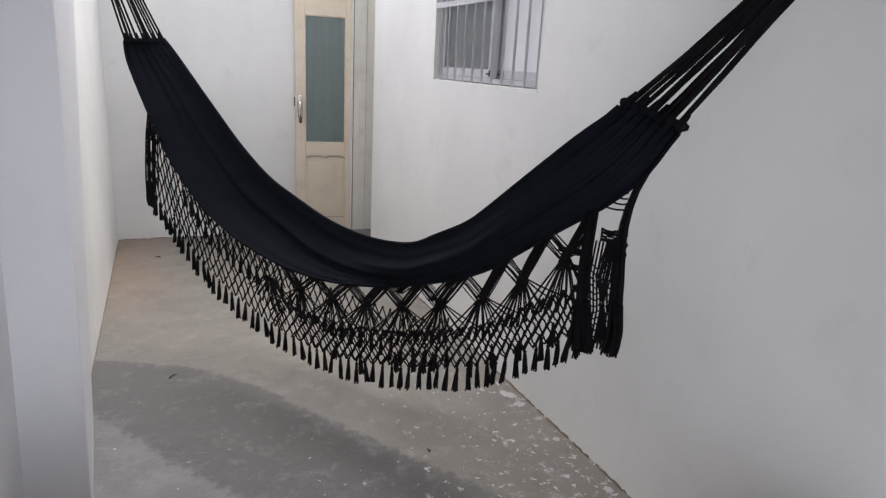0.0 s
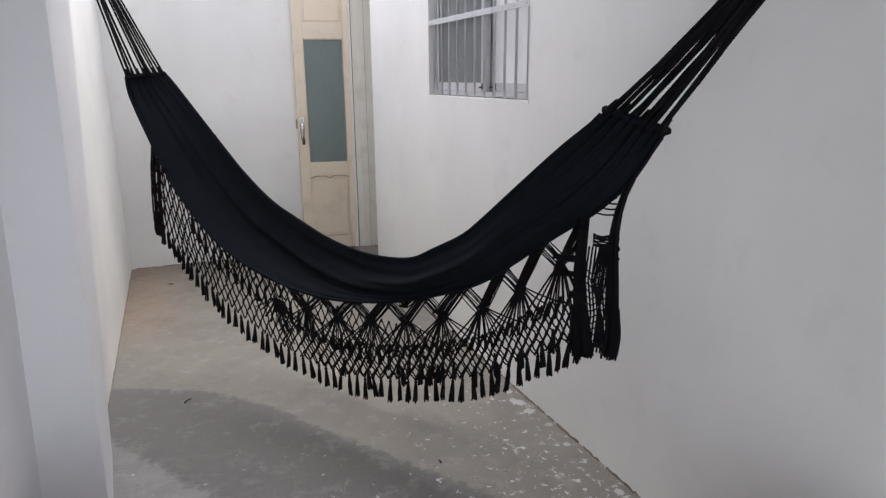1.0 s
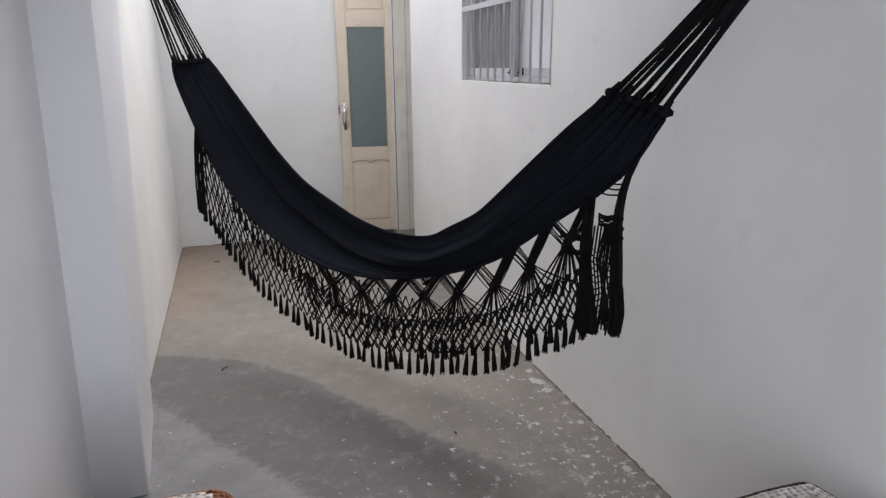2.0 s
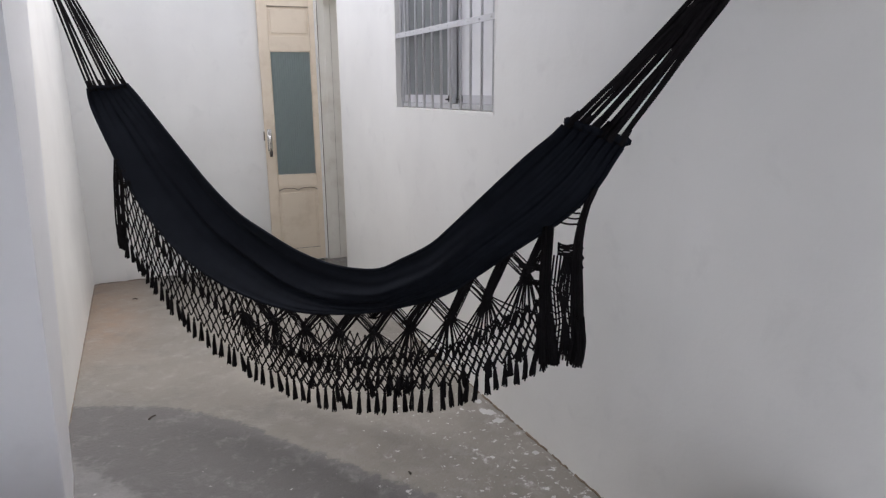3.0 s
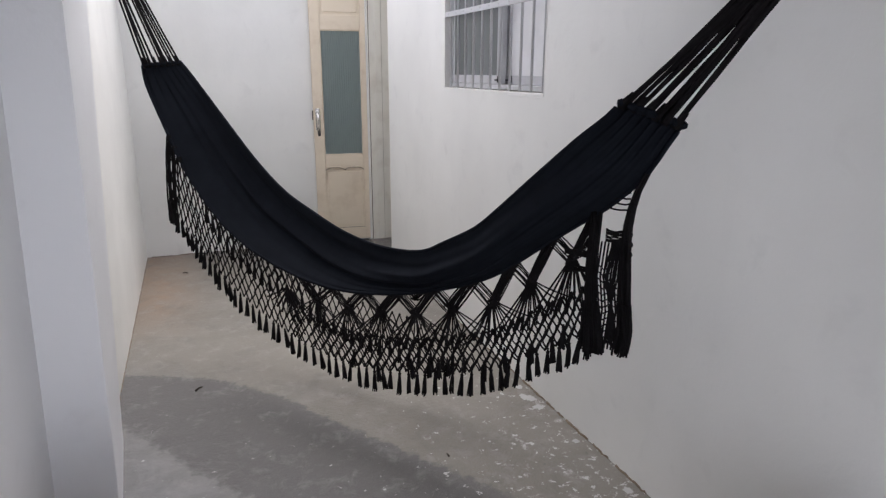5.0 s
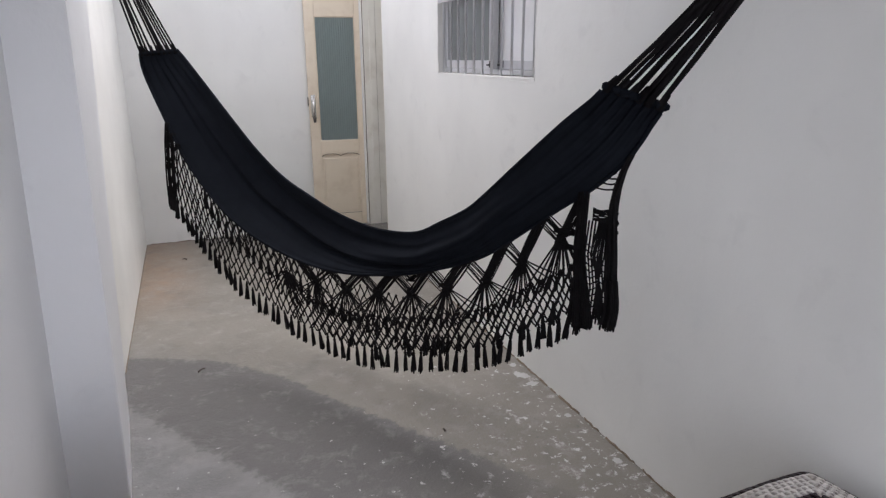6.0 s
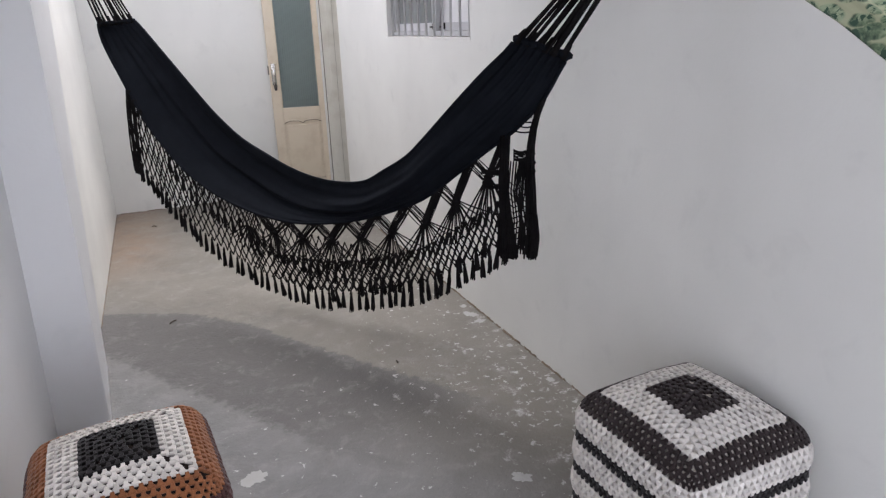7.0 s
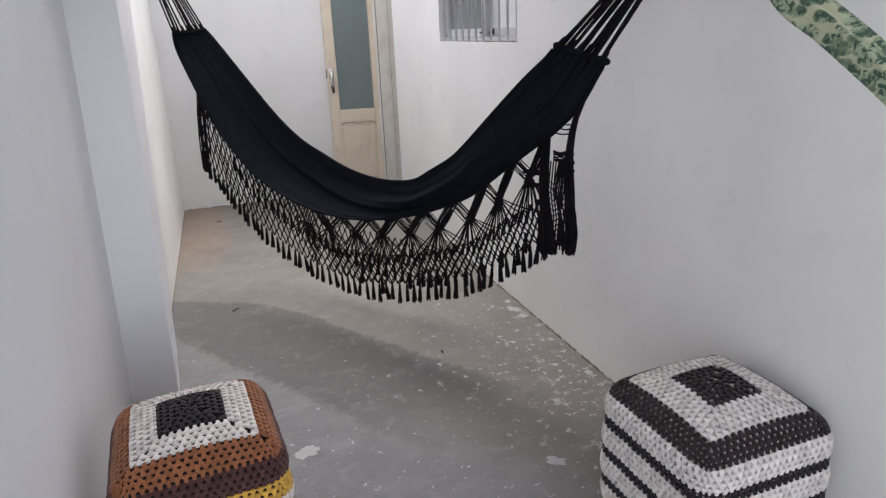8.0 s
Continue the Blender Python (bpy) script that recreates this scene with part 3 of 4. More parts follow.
def build_ropes(parent, ends, hook, groups, per, radius, rng):
    hook = np.array(hook)
    for g in range(groups):
        f = (g + 0.5) / groups
        base = ends[int(f * (len(ends) - 1))]
        t = Tubes()
        for k in range(per):
            start = base + np.array([rng.uniform(-0.010, 0.010) for _ in range(3)])
            stop = hook + np.array([rng.uniform(-0.012, 0.012) for _ in range(3)])
            path = []
            for q in np.linspace(0, 1, 9):
                p = start + (stop - start) * q
                p = p + np.array((0, 0, -0.010 * math.sin(math.pi * q) * rng.uniform(0.3, 1)))
                path.append(p)
            t.add(path, radius, 6, radius * 1.1)
        way = (hook - base) / np.linalg.norm(hook - base)
        t.add([base - way * 0.012, base + way * 0.035], radius * 2.1, 6, radius * 1.3)
        t.make("rope", BLACKCORD, parent, "bundle of black cotton cords")
    # The cords are wrapped together near the hook.
    mid = ends.mean(0)
    t = Tubes().add([hook + (mid - hook) * q for q in np.linspace(0.0, 0.36, 6)], 0.026, 10, 0.034)
    t.make("wrapped_cord", BLACKCORD, parent, "cords gathered into one thick black bundle")


def tassel_mesh(seed):
    """A tied tassel one unit long: a loop, a wrapped neck and a flaring brush of cords."""
    rng = random.Random(seed)
    t = Tubes()
    t.add([(0, 0, 0.004), (0.0006, 0, -0.006)], 0.0036, 5)
    t.knot((0, 0, -0.009), 0.0075, 1.2)
    t.add([(0, 0, -0.009), (0, 0, -0.026)], 0.0052, 6, 0.0048)
    lean = rng.uniform(-0.004, 0.004)
    for k in range(15):
        a = 2 * math.pi * k / 15 + rng.uniform(-0.3, 0.3)
        r1 = rng.uniform(0.002, 0.0098)
        long = rng.uniform(0.078, 0.090)
        c, d = math.cos(a), math.sin(a)
        t.add([(0.0026 * c, 0.0026 * d, -0.018), (0.0052 * c, 0.0052 * d, -0.040), (0.9 * r1 * c + lean * 0.5, 0.9 * r1 * d, -0.85 * long), (r1 * c + lean + rng.uniform(-0.002, 0.002), r1 * d, -long)], 0.0032, 4, 0.0025)
    ob = t.make("tassel", BLACKCORD, None)
    me = ob.data
    bpy.data.objects.remove(ob)
    return me


TASSELS = [tassel_mesh(k) for k in range(7)]


class Fringe:
    """Macrame strip under an edge: crossing bands, hubs, fans, netting and tassels."""

    def __init__(self, edge_rows, start, stop, drops, seed):
        self.rng = random.Random(seed)
        self.phase = self.rng.uniform(0, 6)
        rows = spline(edge_rows, 900)
        self.rows = rows[(rows[:, 0] >= start) & (rows[:, 0] <= stop)]
        self.top = hung(self.rows)
        self.arc = np.r_[0, np.cumsum(np.linalg.norm(np.diff(self.top, axis=0), axis=1))]
        self.total = self.arc[-1]
        self.count = round(self.total / 0.171)
        self.unit = self.total / self.count
        self.drops = np.array(drops, float)
        self.t = Tubes()

    def run(self, a):
        return float(np.interp(a, self.arc, self.rows[:, 0]))

    def drop(self, a):
        """Full hanging length, tassels included."""
        return float(np.interp(self.run(a), self.drops[:, 0], self.drops[:, 1]))

    def slope(self, a):
        h = 0.03
        z = [np.interp(a + d, self.arc, self.top[:, 2]) for d in (-h, h)]
        return min(0.9, abs(z[1] - z[0]) / (2 * h))

    def at(self, a, deep):
        """A place under the edge, by length along it and by depth in metres."""
        a = min(max(a, 0.0), self.total)
        p = np.array([np.interp(a, self.arc, self.top[:, k]) for k in range(3)])
        w = deep / self.drop(a)
        sway = 0.016 * w * noise.noise(Vector((a * 5, w * 2, self.phase)))
        lateral = 0.010 * w * noise.noise(Vector((a * 8 + 40, w * 3, self.phase))) - 0.045 * min(1.0, 2.5 * w) * math.exp(-a / 0.10)
        return p + np.array((0, 0, -deep)) + sway * TOWARD + lateral * ALONG

    def strand(self, a0, d0, a1, d1, r, bend=0.0, steps=5, sides=4):
        path = []
        puff = self.rng.uniform(-0.004, 0.004)
        for q in np.linspace(0, 1, steps):
            b = math.sin(math.pi * q)
            path.append(self.at(a0 + (a1 - a0) * q + bend * b, d0 + (d1 - d0) * q) + puff * b * TOWARD)
        self.t.add(path, r, sides)

    def hub_depth(self, a):
        return 0.060 + 0.054 * self.slope(a)

    def bands(self, light=0.0, bare=False):
        """Crossing bands and their hubs; thin ones over the first share of the strip."""
        rng, u = self.rng, self.unit
        for k in range(self.count):
            thin = k < light * self.count
            if thin and bare:
                continue
            hub = (k + 0.5) * u
            deep = self.hub_depth(hub)
            # A broad flat band from one side, a thinner twisted one from the other.
            rising = self.at((k + 1) * u, 0)[2] >= self.at(k * u, 0)[2]
            for node, wide, cords, r in (((k + 1) * u, 0.034 if rising else 0.026, 15 if rising else 10, 0.0024), (k * u, 0.026 if rising else 0.034, 10 if rising else 15, 0.0024)):
                side = -1 if node > hub else 1
                if thin:
                    wide, cords = 0.5 * wide, cords // 2
                for j in range(cords):
                    q = 2 * j / (cords - 1) - 1
                    self.strand(node + q * wide, -0.004, hub - side * 0.004 + q * wide * 0.62, deep + rng.uniform(-0.006, 0.006) - side * q * 0.008, r, rng.uniform(-0.006, 0.006), 6)
            for j in range(2 if thin else 7):
                self.strand(hub - 0.020, deep + rng.uniform(-0.013, 0.013), hub + 0.020, deep + rng.uniform(-0.013, 0.013), 0.0044, 0.0, 3)
            self.t.knot(self.at(hub, deep), 0.013, 1.1)
        for k in range(self.count + 1):
            for j in range(5):
                self.strand(k * u - 0.022, rng.uniform(-0.004, 0.010), k * u + 0.022, rng.uniform(-0.004, 0.010), 0.0036, 0.0, 3)

    def net_depths(self, a):
        """Where the fans end and the net begins, and where the tassels are tied."""
        tie = self.drop(a) - 0.088
        return self.hub_depth(a) + 0.42 * (tie - self.hub_depth(a)), tie

    def fans(self, since=0.0):
        rng, u = self.rng, self.unit
        col = u / 4
        for k in range(int(since * self.count), self.count):
            hub = (k + 0.5) * u
            deep = self.hub_depth(hub)
            for j in range(-5, 6):
                a = hub + (j + 0.5 * (k % 2)) * col * 0.78
                if not 0 <= a <= self.total:
                    continue
                far = abs(j) / 5
                begin, tie = self.net_depths(a)
                end = begin + (tie - begin) * (0.42 - 0.36 * far) + rng.uniform(-0.008, 0.008)
                for twin in ((-0.0035, 0.0035) if abs(j) < 4 else (0.0,)):
                    self.strand(hub + j * 0.0030 + twin * 0.4, deep + 0.004, a + twin, end, 0.0029, rng.uniform(-0.005, 0.005), 6)

    def net(self, rows_n=4, shift=0.0, since=0.0, until=1.0, high=None):
        rng = self.rng
        cols = self.count * 4
        col = self.total / cols
        for r in range(rows_n):
            for c in range(cols + 1):
                a = (c + shift + (0.5 if r % 2 else 0.0)) * col
                if a > until * self.total + 0.001 or a < since * self.total:
                    continue
                begin, tie = self.net_depths(a)
                if high is not None:
                    begin = high
                d0 = begin + (tie - begin) * r / rows_n
                d1 = begin + (tie - begin) * (r + 1) / rows_n
                for step in (-0.5, 0.5):
                    b = a + step * col
                    if -0.001 <= b <= self.total + 0.001:
                        self.strand(a, d0 + rng.uniform(-0.004, 0.004), b, d1 + rng.uniform(-0.003, 0.003), 0.0034, rng.uniform(-0.004, 0.004), 4)
                self.t.knot(self.at(a, d0), 0.0066)

    def bundle(self, path, cords, wide, r):
        """A full-length flat bundle of cords along rows of run, height and offset."""
        rng = self.rng
        line = even(spline(path, 60), 9)
        for j in range(cords):
            q = rng.uniform(-1, 1)
            deep = rng.uniform(-1, 1)
            rows = [(s + q * w, z, off + deep * 0.010 + rng.uniform(-0.0015, 0.0015)) for (s, z, off), w in zip(line, np.linspace(wide[0], wide[1], len(line)))]
            rows[-1] = (rows[-1][0], rows[-1][1] + rng.uniform(-0.012, 0.012), rows[-1][2])
            self.t.add(hung(rows), r, 4, r * 0.9)

    def ladder(self, s0, s1, z0, z1, rungs):
        rng = self.rng
        for j in range(rungs):
            z = z0 + (z1 - z0) * j / max(1, rungs - 1)
            sag = rng.uniform(0.001, 0.005)
            self.t.add(hung([(s0 + (s1 - s0) * q, z + rng.uniform(-0.002, 0.002) - sag * math.sin(math.pi * q), 0.004) for q in np.linspace(0, 1, 6)]), 0.0026, 4)

    def tassels(self, fringe, second=None, per=4):
        rng = self.rng
        cols = self.count * per
        col = self.total / cols
        for c in range(cols + 1):
            a = c * col
            spots = [(a + rng.uniform(-0.005, 0.005), self.net_depths(a)[1] + rng.uniform(-0.004, 0.004), 1.0)]
            if second is not None and a > second * self.total and rng.random() < 0.62:
                spots.append((a + 0.4 * col, self.net_depths(a)[1] - rng.uniform(0.028, 0.06), 0.92))
            for b, deep, size in spots:
                ob = new("tassel", TASSELS[rng.randrange(len(TASSELS))])
                ob.parent = fringe
                ob.matrix_basis = pose(*self.at(b, deep), rng.uniform(-6, 6), rng.uniform(-6, 6), rng.uniform(0, 360)) @ Matrix.Diagonal((1.0, 1.0, size * rng.uniform(0.90, 1.06), 1))


def build_near_fringe(parent):
    drops = ((0.05, 0.42), (0.10, 0.40), (0.25, 0.365), (0.42, 0.342), (0.75, 0.358), (1.20, 0.388), (1.60, 0.395), (1.82, 0.408), (2.01, 0.436), (2.13, 0.445))
    f = Fringe(NEAR_EDGE, 0.083, 2.125, drops, 11)
    f.bands(0.42, True)
    f.fans(0.42)
    f.net(7, 0.0, 0.0, 0.42, 0.012)
    f.net(4, 0.0, 0.40)
    f.net(5, 0.27, 0.45)
    # The raised end: two broad hanging bundles tied by rungs, with cut blunt ends.
    f.bundle([(2.118, 0.985, 0.0), (2.116, 0.90, 0.004), (2.114, 0.78, 0.004), (2.120, 0.68, 0.0)], 30, (0.013, 0.016), 0.0034)
    f.bundle([(2.119, 0.72, 0.0), (2.124, 0.64, 0.0), (2.128, 0.570, 0.0)], 66, (0.019, 0.037), 0.0034)
    f.bundle([(2.250, 1.100, 0.0), (2.222, 1.03, 0.0), (2.208, 0.93, 0.0), (2.212, 0.80, 0.0), (2.216, 0.70, 0.0)], 32, (0.004, 0.019), 0.0034)
    f.bundle([(2.216, 0.73, 0.0), (2.222, 0.65, 0.0), (2.214, 0.584, 0.0)], 46, (0.018, 0.024), 0.0034)
    for k in range(9):
        f.t.knot(hung([(2.219 + 0.003 * math.sin(k), 0.93 - 0.028 * k, 0.0)])[0], 0.008, 1.6)
    f.ladder(2.150, 2.212, 1.000, 1.045, 4)
    f.ladder(2.150, 2.200, 0.905, 0.940, 8)
    for j in range(7):
        s0 = 2.196 - 0.004 * j
        f.t.add(hung([(s0, 0.905, 0.002), (s0 - 0.004 - 0.003 * j, 0.80, 0.004), (2.172 + 0.003 * j, 0.69, 0.0), (2.165 + 0.006 * j, 0.60, 0.0)]), 0.0027, 4)
    for j in range(6):
        s0 = 2.138 + 0.010 * j
        f.t.add(hung([(s0, 0.90, -0.002), (s0 - 0.006, 0.80, 0.004), (s0 + 0.005, 0.70, 0.0), (s0 - 0.002, 0.585, 0.0)]), 0.0029, 4)
    for j in range(13):
        z = 0.83 - 0.019 * j
        f.t.add(hung([(2.128, z + 0.006, 0.003), (2.150, z - 0.010, 0.0), (2.176, z + 0.006, 0.0), (2.202, z - 0.004, 0.003)]), 0.0026, 4)
    f.ladder(2.030, 2.108, 0.866, 0.852, 6)
    f.ladder(2.034, 2.108, 0.822, 0.805, 7)
    # The low end: one corded bundle hanging straight down to a blunt tassel.
    f.bundle([(0.083, 1.075, 0.0), (0.056, 0.96, 0.0), (0.042, 0.84, 0.0), (0.036, 0.74, 0.0)], 14, (0.006, 0.012), 0.0042)
    f.bundle([(0.112, 1.030, 0.0), (0.100, 0.95, 0.0), (0.088, 0.84, 0.0), (0.080, 0.74, 0.0)], 6, (0.005, 0.010), 0.0036)
    f.bundle([(0.036, 0.775, 0.0), (0.038, 0.72, 0.0), (0.044, 0.668, 0.0)], 30, (0.016, 0.030), 0.0038)
    f.ladder(0.050, 0.165, 0.985, 0.965, 5)
    fringe = f.t.make("fringe", BLACKCORD, parent, "black knotted macrame net along the near edge")
    f.tassels(fringe, 0.50)


def build_far_fringe(parent):
    drops = ((0.0, 0.37), (1.6, 0.37))
    f = Fringe(BACK_EDGE, -0.02, 1.50, drops, 23)
    f.bands(1.0)
    f.net(3)
    fringe = f.t.make("fringe", BLACKCORD, parent, "black knotted macrame net along the far edge")
    f.tassels(fringe, None, 3)


def build_hook(at, out):
    h = thing("wall_hook", "steel hammock hook screwed into the white wall", "hook")
    at = np.array(at)
    out = np.array(out)
    t = Tubes().add([at - out * 0.012, at + out * 0.02], 0.022, 12, 0.020)
    t.make("rose", BRONZE, h)
    t = Tubes().add([at + out * 0.0, at + out * 0.04, at + out * 0.055 + np.array((0, 0, -0.02)), at + out * 0.035 + np.array((0, 0, -0.035))], 0.006, 8)
    t.make("hook", BRONZE, h)
    return h


hammock = thing("hammock", "black cotton hammock with wide tasselled macrame fringe across the alley", "hammock")
left_end, right_end = build_cloth(hammock)
build_ropes(hammock, left_end, HOOK_L, 7, 2, 0.0042, random.Random(1))
build_ropes(hammock, right_end, HOOK_R, 6, 3, 0.0058, random.Random(2))
build_near_fringe(hammock)
build_far_fringe(hammock)
build_hook(HOOK_L, (1, 0, 0))
build_hook(HOOK_R, (-1, 0, 0))
build_hook((1.70, -4.13, 2.14), (-1, 0, 0))
build_hook((1.70, -6.0, 2.02), (-1, 0, 0))


# ---- crocheted poufs ----
def pouf_swell(z, hz):
    """How far the sides stand out at a height: a soft belly, fuller at each pale band."""
    return 0.012 * (1 - (z / hz) ** 2) + 0.003 * math.cos(2 * math.pi * (hz - z - 0.0645) / 0.092) * min(1.0, max(0.0, (hz - z) / 0.05))


def pouf_point(face, a, b, half, tall, lift=0.0):
    """A place on the padded cube; a, b in -1..1 on the face, b upwards on the sides."""
    r = 0.055
    hz = tall / 2
    if face == "top":
        p = Vector((a * half, b * half, hz))
    else:
        k = "fslr".find(face)
        x, y = ((a, -1), (1, a), (-a, 1), (-1, -a))[k]
        p = Vector((x * half, y * half, b * hz))
    core = Vector((max(-half + r, min(half - r, p.x)), max(-half + r, min(half - r, p.y)), max(-hz + r, min(hz - r, p.z))))
    n = (p - core).normalized()
    q = core + n * (r + lift)
    if q.z > hz - r:
        q.z += 0.046 * max(0.0, 1 - (q.x / half) ** 2) * max(0.0, 1 - (q.y / half) ** 2)
    swell = pouf_swell(q.z, hz)
    q.x += swell * n.x
    q.y += swell * n.y
    q.z += hz
    return q, n


def build_pouf(name, at, turn, half, tall, rings, bands, label, lining):
    """rings: colour of the top by distance from its middle; bands: colours down the sides."""
    pouf = thing(name, label, "pouf", at, turn, "crocheted poufs")
    core = bmesh.new()
    bmesh.ops.create_cube(core, size=2)
    bmesh.ops.subdivide_edges(core, edges=core.edges[:], cuts=12, use_grid_fill=True)
    hz = tall / 2
    for v in core.verts:
        c = v.co.copy()
        if c.z >= 0.999:
            q, _ = pouf_point("top", c.x, c.y, half, tall, -0.0035)
        else:
            p = Vector((c.x * half, c.y * half, c.z * hz))
            r = 0.055
            k = Vector((max(-half + r, min(half - r, p.x)), max(-half + r, min(half - r, p.y)), max(-hz + r, min(hz - r, p.z))))
            n = (p - k).normalized()
            q = k + n * (r - 0.0035)
            swell = pouf_swell(q.z, hz)
            q.x += swell * n.x
            q.y += swell * n.y
            q.z += hz
        v.co = q
    part("cushion", core, lining, pouf, "padded dark inner cushion", smooth=True)
    pitch = 0.0185
    row = half / round(half / 0.0157)
    store = {}
    rng = random.Random(len(name) + int(turn * 7) + 3)

    def stitch(face, a, b, wa, hb, material, vertical=False):
        """One shell stitch: narrow at its foot, wide at its head."""
        verts, faces = store.setdefault(material, ([], []))
        base = len(verts)
        jit = rng.uniform(-0.0008, 0.0008)
        shape = ((-0.23, -0.58), (0.23, -0.58), (0.28, -0.04), (0.50, 0.10), (0.50, 0.48), (-0.50, 0.48), (-0.50, 0.10), (-0.28, -0.04))
        n = len(shape)
        for lift, grow in ((-0.003, 1.0), (0.0012, 1.0), (0.0034, 0.72)):
            for sx, sy in shape:
                da, db = (sx * wa * grow, sy * hb * grow)
                if vertical:
                    da, db = db * vertical, sx * wa * grow
                q, _ = pouf_point(face, a + da, b + db, half, tall, lift + jit)
                verts.append(q)
        for layer in (0, n):
            for k in range(n):
                faces.append((base + layer + k, base + layer + (k + 1) % n, base + layer + n + (k + 1) % n, base + layer + n + k))
        faces.append(tuple(base + 2 * n + k for k in range(n)))

    # Top: square rings of stitches worked outwards from the middle.
    n_rings = round(half / row)
    for k in range(n_rings):
        rad = (k + 0.5) * row
        mat = next(c for lim, c in rings if rad <= lim)
        count = max(1, round(2 * rad / pitch))
        for side in range(4):
            for j in range(count):
                f = -rad + 2 * rad * (j + 0.5 + (0.5 if k % 2 else 0.0) - 0.25) / count
                f = max(-rad, min(rad, f))
                a, b = f / half, rad / half
                w, h = (2 * rad / count) / half, row / half * (1.3 if k == n_rings - 1 else 1.06)
                if side == 0:
                    stitch("top", a, b, w, h, mat)
                elif side == 1:
                    stitch("top", -a, -b, w, -h, mat)
                elif side == 2:
                    stitch("top", b, a, w, h, mat, 1)
                else:
                    stitch("top", -b, a, w, h, mat, -1)
    # Sides: rows of stitches, top to bottom.
    n_rows = int(tall / row)
    per_side = round(2 * half / pitch)
    for k in range(n_rows):
        depth = (k + 0.5) * tall / n_rows
        mat = next(c for lim, c in bands if depth <= lim)
        b = 1 - 2 * depth / tall
        for face in "fslr":
            for j in range(per_side):
                a = -1 + 2 * (j + 0.5 + (0.25 if k % 2 else -0.25)) / per_side
                if abs(a) > 1:
                    continue
                stitch(face, a, b, 2 / per_side, 2 / n_rows * (1.35 if k == 0 else 1.08), mat)
    for material, (verts, faces) in store.items():
        raw_mesh("crochet_cover", verts, faces, material, pouf, material.name.replace("_", " ") + " shell stitches", False)["kind"] = "stuff"
    return pouf


build_pouf(
    "pouf", (0.208, -4.092, 0.0), 5.0, 0.193, 0.425,
    ((0.073, BLACKYARN), (0.142, CREAMYARN), (1.0, ORANGEYARN)),
    ((0.037, ORANGEYARN), (0.092, MAROONYARN), (0.147, YELLOWYARN), (0.185, CREAMYARN), (0.24, ORANGEYARN), (0.29, MAROONYARN), (0.34, YELLOWYARN), (1.0, CREAMYARN)),
    "square crocheted pouf in orange, cream, maroon and mustard on concrete", INNERDARK,
)
build_pouf(
    "pouf", (1.470, -4.505, 0.0), 2.0, 0.200, 0.432,
    ((0.078, DARKYARN), (0.150, CREAMYARN), (1.0, DARKYARN)),
    ((0.037, DARKYARN), (0.092, CREAMYARN), (0.129, BLACKYARN), (0.184, CREAMYARN), (0.221, BLACKYARN), (0.276, CREAMYARN), (0.313, BLACKYARN), (0.368, CREAMYARN), (0.405, BLACKYARN), (1.0, CREAMYARN)),
    "square crocheted pouf striped dark brown and cream, against the white wall", INNERGREY,
)


# ---- second hammock, green leaf print ----
def build_green_hammock():
    h = thing("hammock", "gathered hammock in green leaf-print cotton hung along the wall", "hammock")
    line = spline([(1.66, -4.15, 2.12), (1.40, -4.48, 1.76), (1.17, -4.79, 1.482), (1.10, -4.93, 1.386), (1.10, -5.01, 1.338), (1.10, -5.08, 1.293), (1.09, -5.18, 1.232), (1.05, -5.35, 1.16), (1.08, -5.6, 1.16), (1.3, -5.85, 1.45), (1.66, -6.0, 2.0)], 110)
    verts, faces = [], []
    around = 40
    for i, p in enumerate(line):
        u = i / (len(line) - 1)
        fat = 0.008 + 0.0175 * math.sin(math.pi * u) ** 0.45
        for j in range(around):
            a = 2 * math.pi * j / around
            r = fat * (1 + 0.16 * math.sin(5 * a + 3 * u) + 0.10 * math.sin(9 * a - 5 * u))
            verts.append(p + np.array((0.7 * r * math.cos(a), 0.35 * r * math.sin(a), 1.15 * r * math.sin(a))))
    for i in range(len(line) - 1):
        for j in range(around):
            q = i * around
            faces.append((q + j, q + (j + 1) % around, q + around + (j + 1) % around, q + around + j))
    raw_mesh("cloth", verts, faces, LEAFPRINT, h, "green leaf-print cotton, folded together", True)
    # A loose fold that hangs out of the gathered cloth and ends in a point.
    fold = spline([(1.100, -5.130, 1.146), (1.098, -5.165, 1.112), (1.094, -5.22, 1.086), (1.085, -5.32, 1.085), (1.07, -5.44, 1.115), (1.06, -5.52, 1.14)], 40)
    verts, faces = [], []
    around = 20
    for i, p in enumerate(fold):
        u = i / (len(fold) - 1)
        r = 0.001 + 0.034 * math.sin(math.pi * min(1.0, 0.04 + u)) ** 0.8
        for j in range(around):
            a = 2 * math.pi * j / around
            verts.append(p + np.array((0.35 * r * math.cos(a), 0.2 * r * math.sin(a), r * math.sin(a) * (1 + 0.1 * math.sin(3 * a)))))
    for i in range(len(fold) - 1):
        for j in range(around):
            q = i * around
            faces.append((q + j, q + (j + 1) % around, q + around + (j + 1) % around, q + around + j))
    raw_mesh("fold", verts, faces, LEAFPRINT, h, "loose pointed fold of leaf-print cotton", True)
    return h


build_green_hammock()


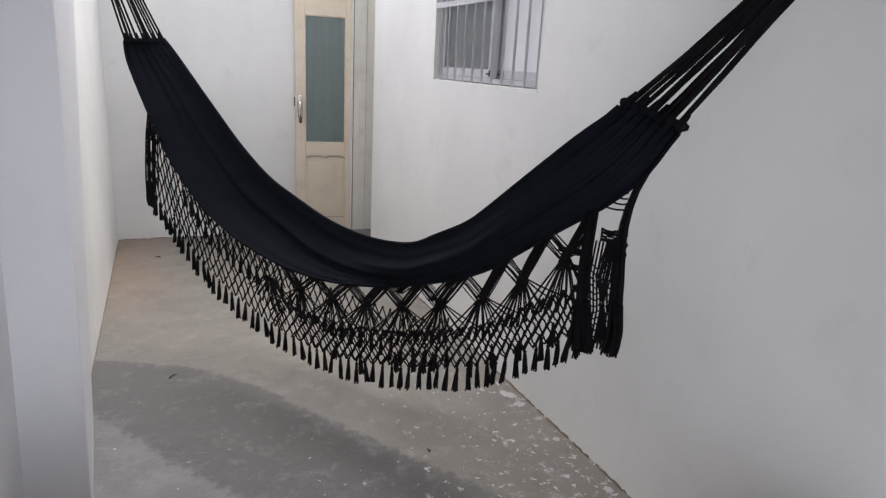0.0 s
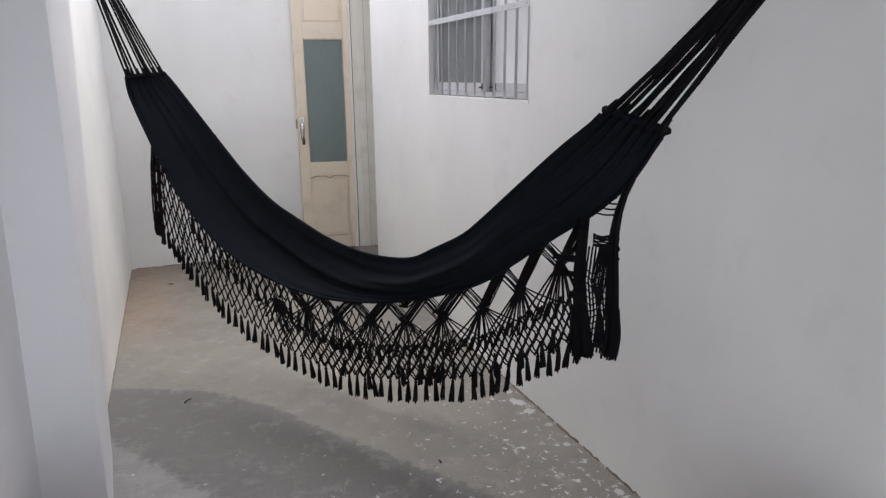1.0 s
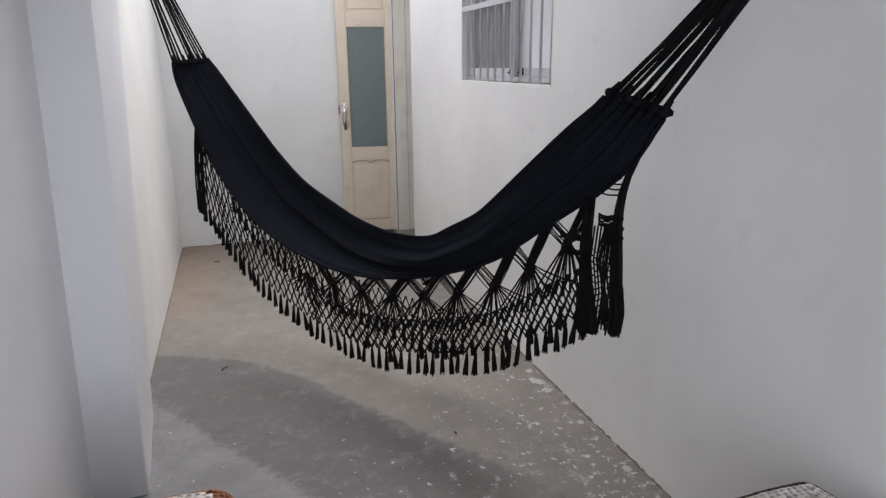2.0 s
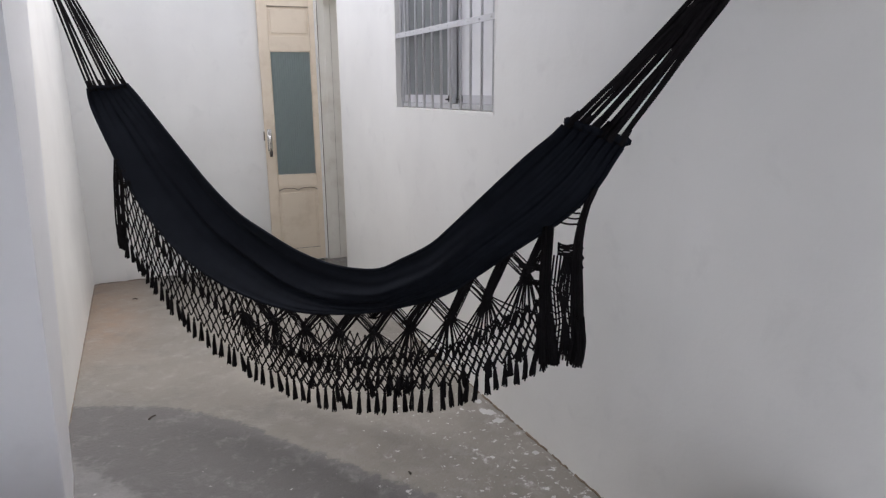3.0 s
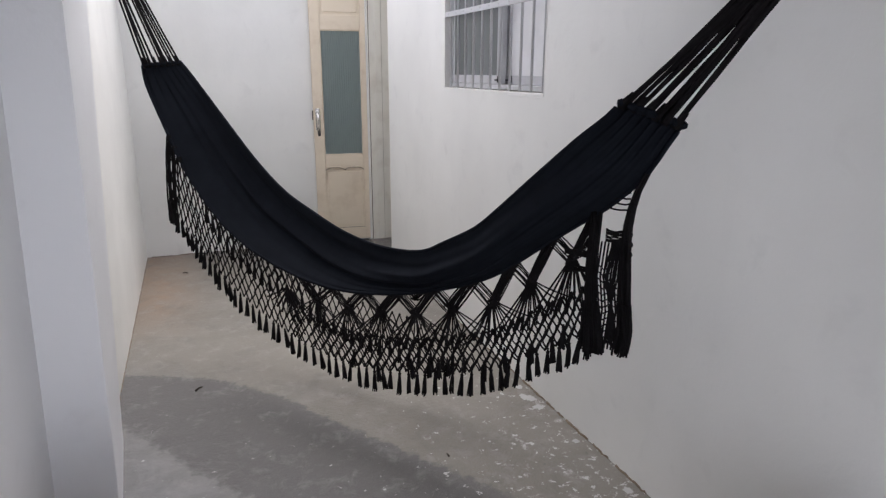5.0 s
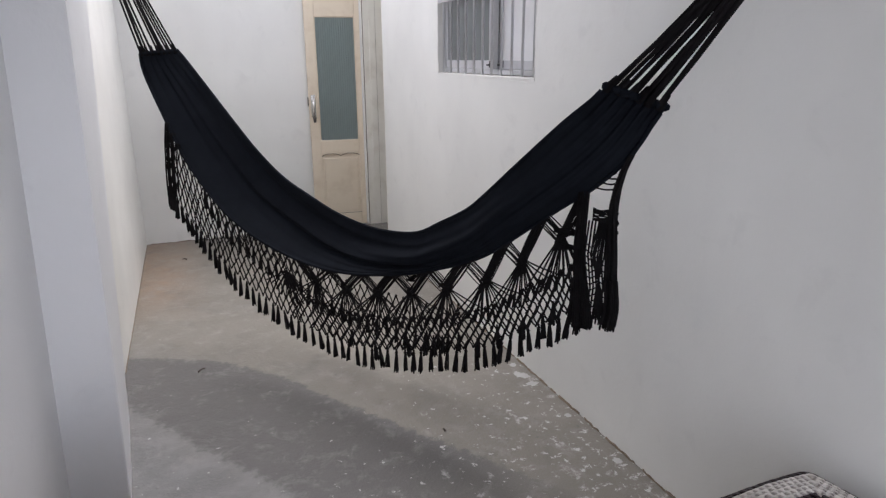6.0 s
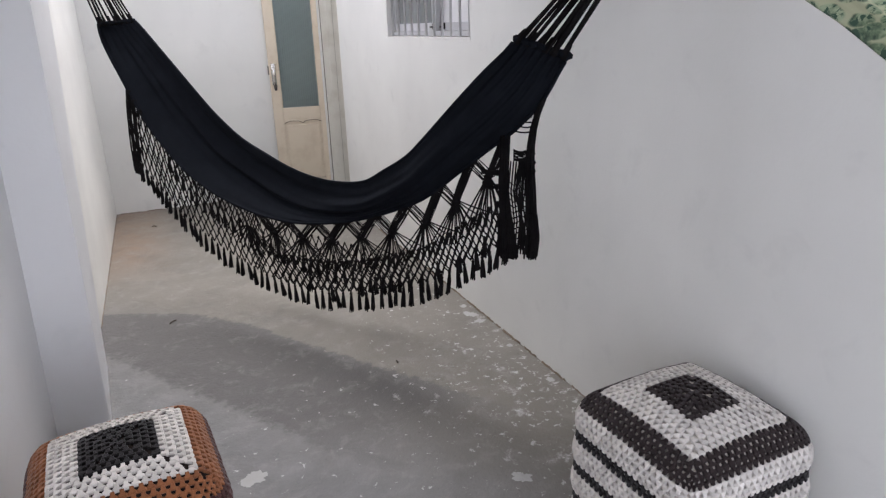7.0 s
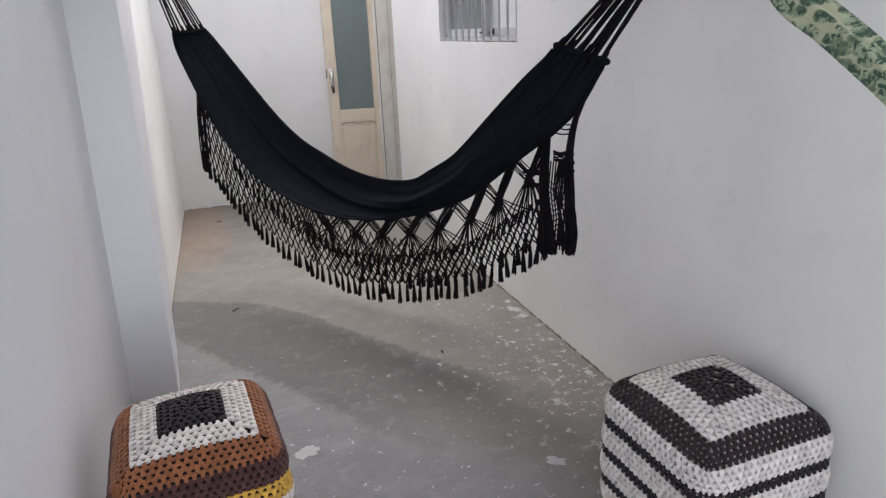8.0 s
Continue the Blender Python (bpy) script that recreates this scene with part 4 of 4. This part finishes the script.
# ---- small things on the floor ----
def build_splash(at, size, seed):
    rng = random.Random(seed)
    bm = bmesh.new()
    mid = bm.verts.new((0, 0, 0.0025))
    n = 56
    rim = []
    for k in range(n):
        a = 2 * math.pi * k / n
        r = size * (0.86 + 0.40 * noise.noise(Vector((1.6 * math.cos(a), 1.6 * math.sin(a), seed * 3.7))) + 0.20 * noise.noise(Vector((6 * math.cos(a), 6 * math.sin(a), seed * 1.3))) + rng.uniform(-0.06, 0.06))
        rim.append(bm.verts.new((r * math.cos(a), 0.8 * r * math.sin(a), 0.0004)))
    for k in range(n):
        bm.faces.new((mid, rim[k], rim[(k + 1) % n]))
    ob = link_mesh("lime_splash", bm, LIME)
    ob.matrix_basis = pose(*at, 0.0006, 0, 0, rng.uniform(0, 360))
    return tagged(ob, "flat dried splash of white lime on the concrete", "splash", "lime splashes")


build_splash((0.498, -3.716), 0.050, 1)
build_splash((1.259, -4.074), 0.035, 2)
for k, (y, size) in enumerate(((-2.93, 0.040), (-3.02, 0.030), (-2.83, 0.022), (-3.30, 0.018), (-3.62, 0.020))):
    build_splash((1.662 - 0.5 * size, y), size, 20 + k)


def build_litter(at, long, seed):
    rng = random.Random(seed)
    t = Tubes()
    turn = rng.uniform(0, 3)
    t.add([(long * (q - 0.5) * math.cos(turn), long * (q - 0.5) * math.sin(turn) + 0.006 * math.sin(3 * q), 0.004 + 0.003 * math.sin(3 * q)) for q in np.linspace(0, 1, 6)], 0.004, 6, 0.0025)
    ob = t.make("dry_leaf", TWIG, None)
    ob.matrix_basis = pose(*at, 0)
    return tagged(ob, "small dark dry leaf lying on the concrete", "leaf", "litter")


build_litter((0.321, -2.354), 0.038, 4)
build_litter((0.264, -0.520), 0.03, 2)
build_litter((1.16, -3.22), 0.012, 5)


# ---- crumbled joint between the window wall and the floor ----
joint = Tubes()
rng = random.Random(9)
y = -1.0
while y > -4.4:
    run = rng.uniform(0.04, 0.16)
    n = 7
    joint.add([(XR - rng.uniform(0.0, 0.006), y - run * k / (n - 1), 0.002 + rng.uniform(-0.003, 0.003)) for k in range(n)], rng.uniform(0.003, 0.007), 5, rng.uniform(0.002, 0.005))
    y -= run + rng.uniform(0.0, 0.05)
for a, b in (((0.03, -0.003), (1.22, -0.003)), ((0.003, -0.1), (0.003, -2.42))):
    p, q = np.array(a), np.array(b)
    reach = float(np.linalg.norm(q - p))
    done = 0.0
    while done < reach:
        run = rng.uniform(0.05, 0.2)
        joint.add([(*(p + (q - p) * min(1.0, (done + run * k / 6) / reach) + rng.uniform(-0.0015, 0.0015)), 0.001 + rng.uniform(-0.002, 0.002)) for k in range(7)], rng.uniform(0.002, 0.0045), 5, rng.uniform(0.0015, 0.003))
        done += run + rng.uniform(0.0, 0.07)
setting(joint.make("baseboard", GRIME, None), "dark crumbled joint along the foot of the walls", "joint")
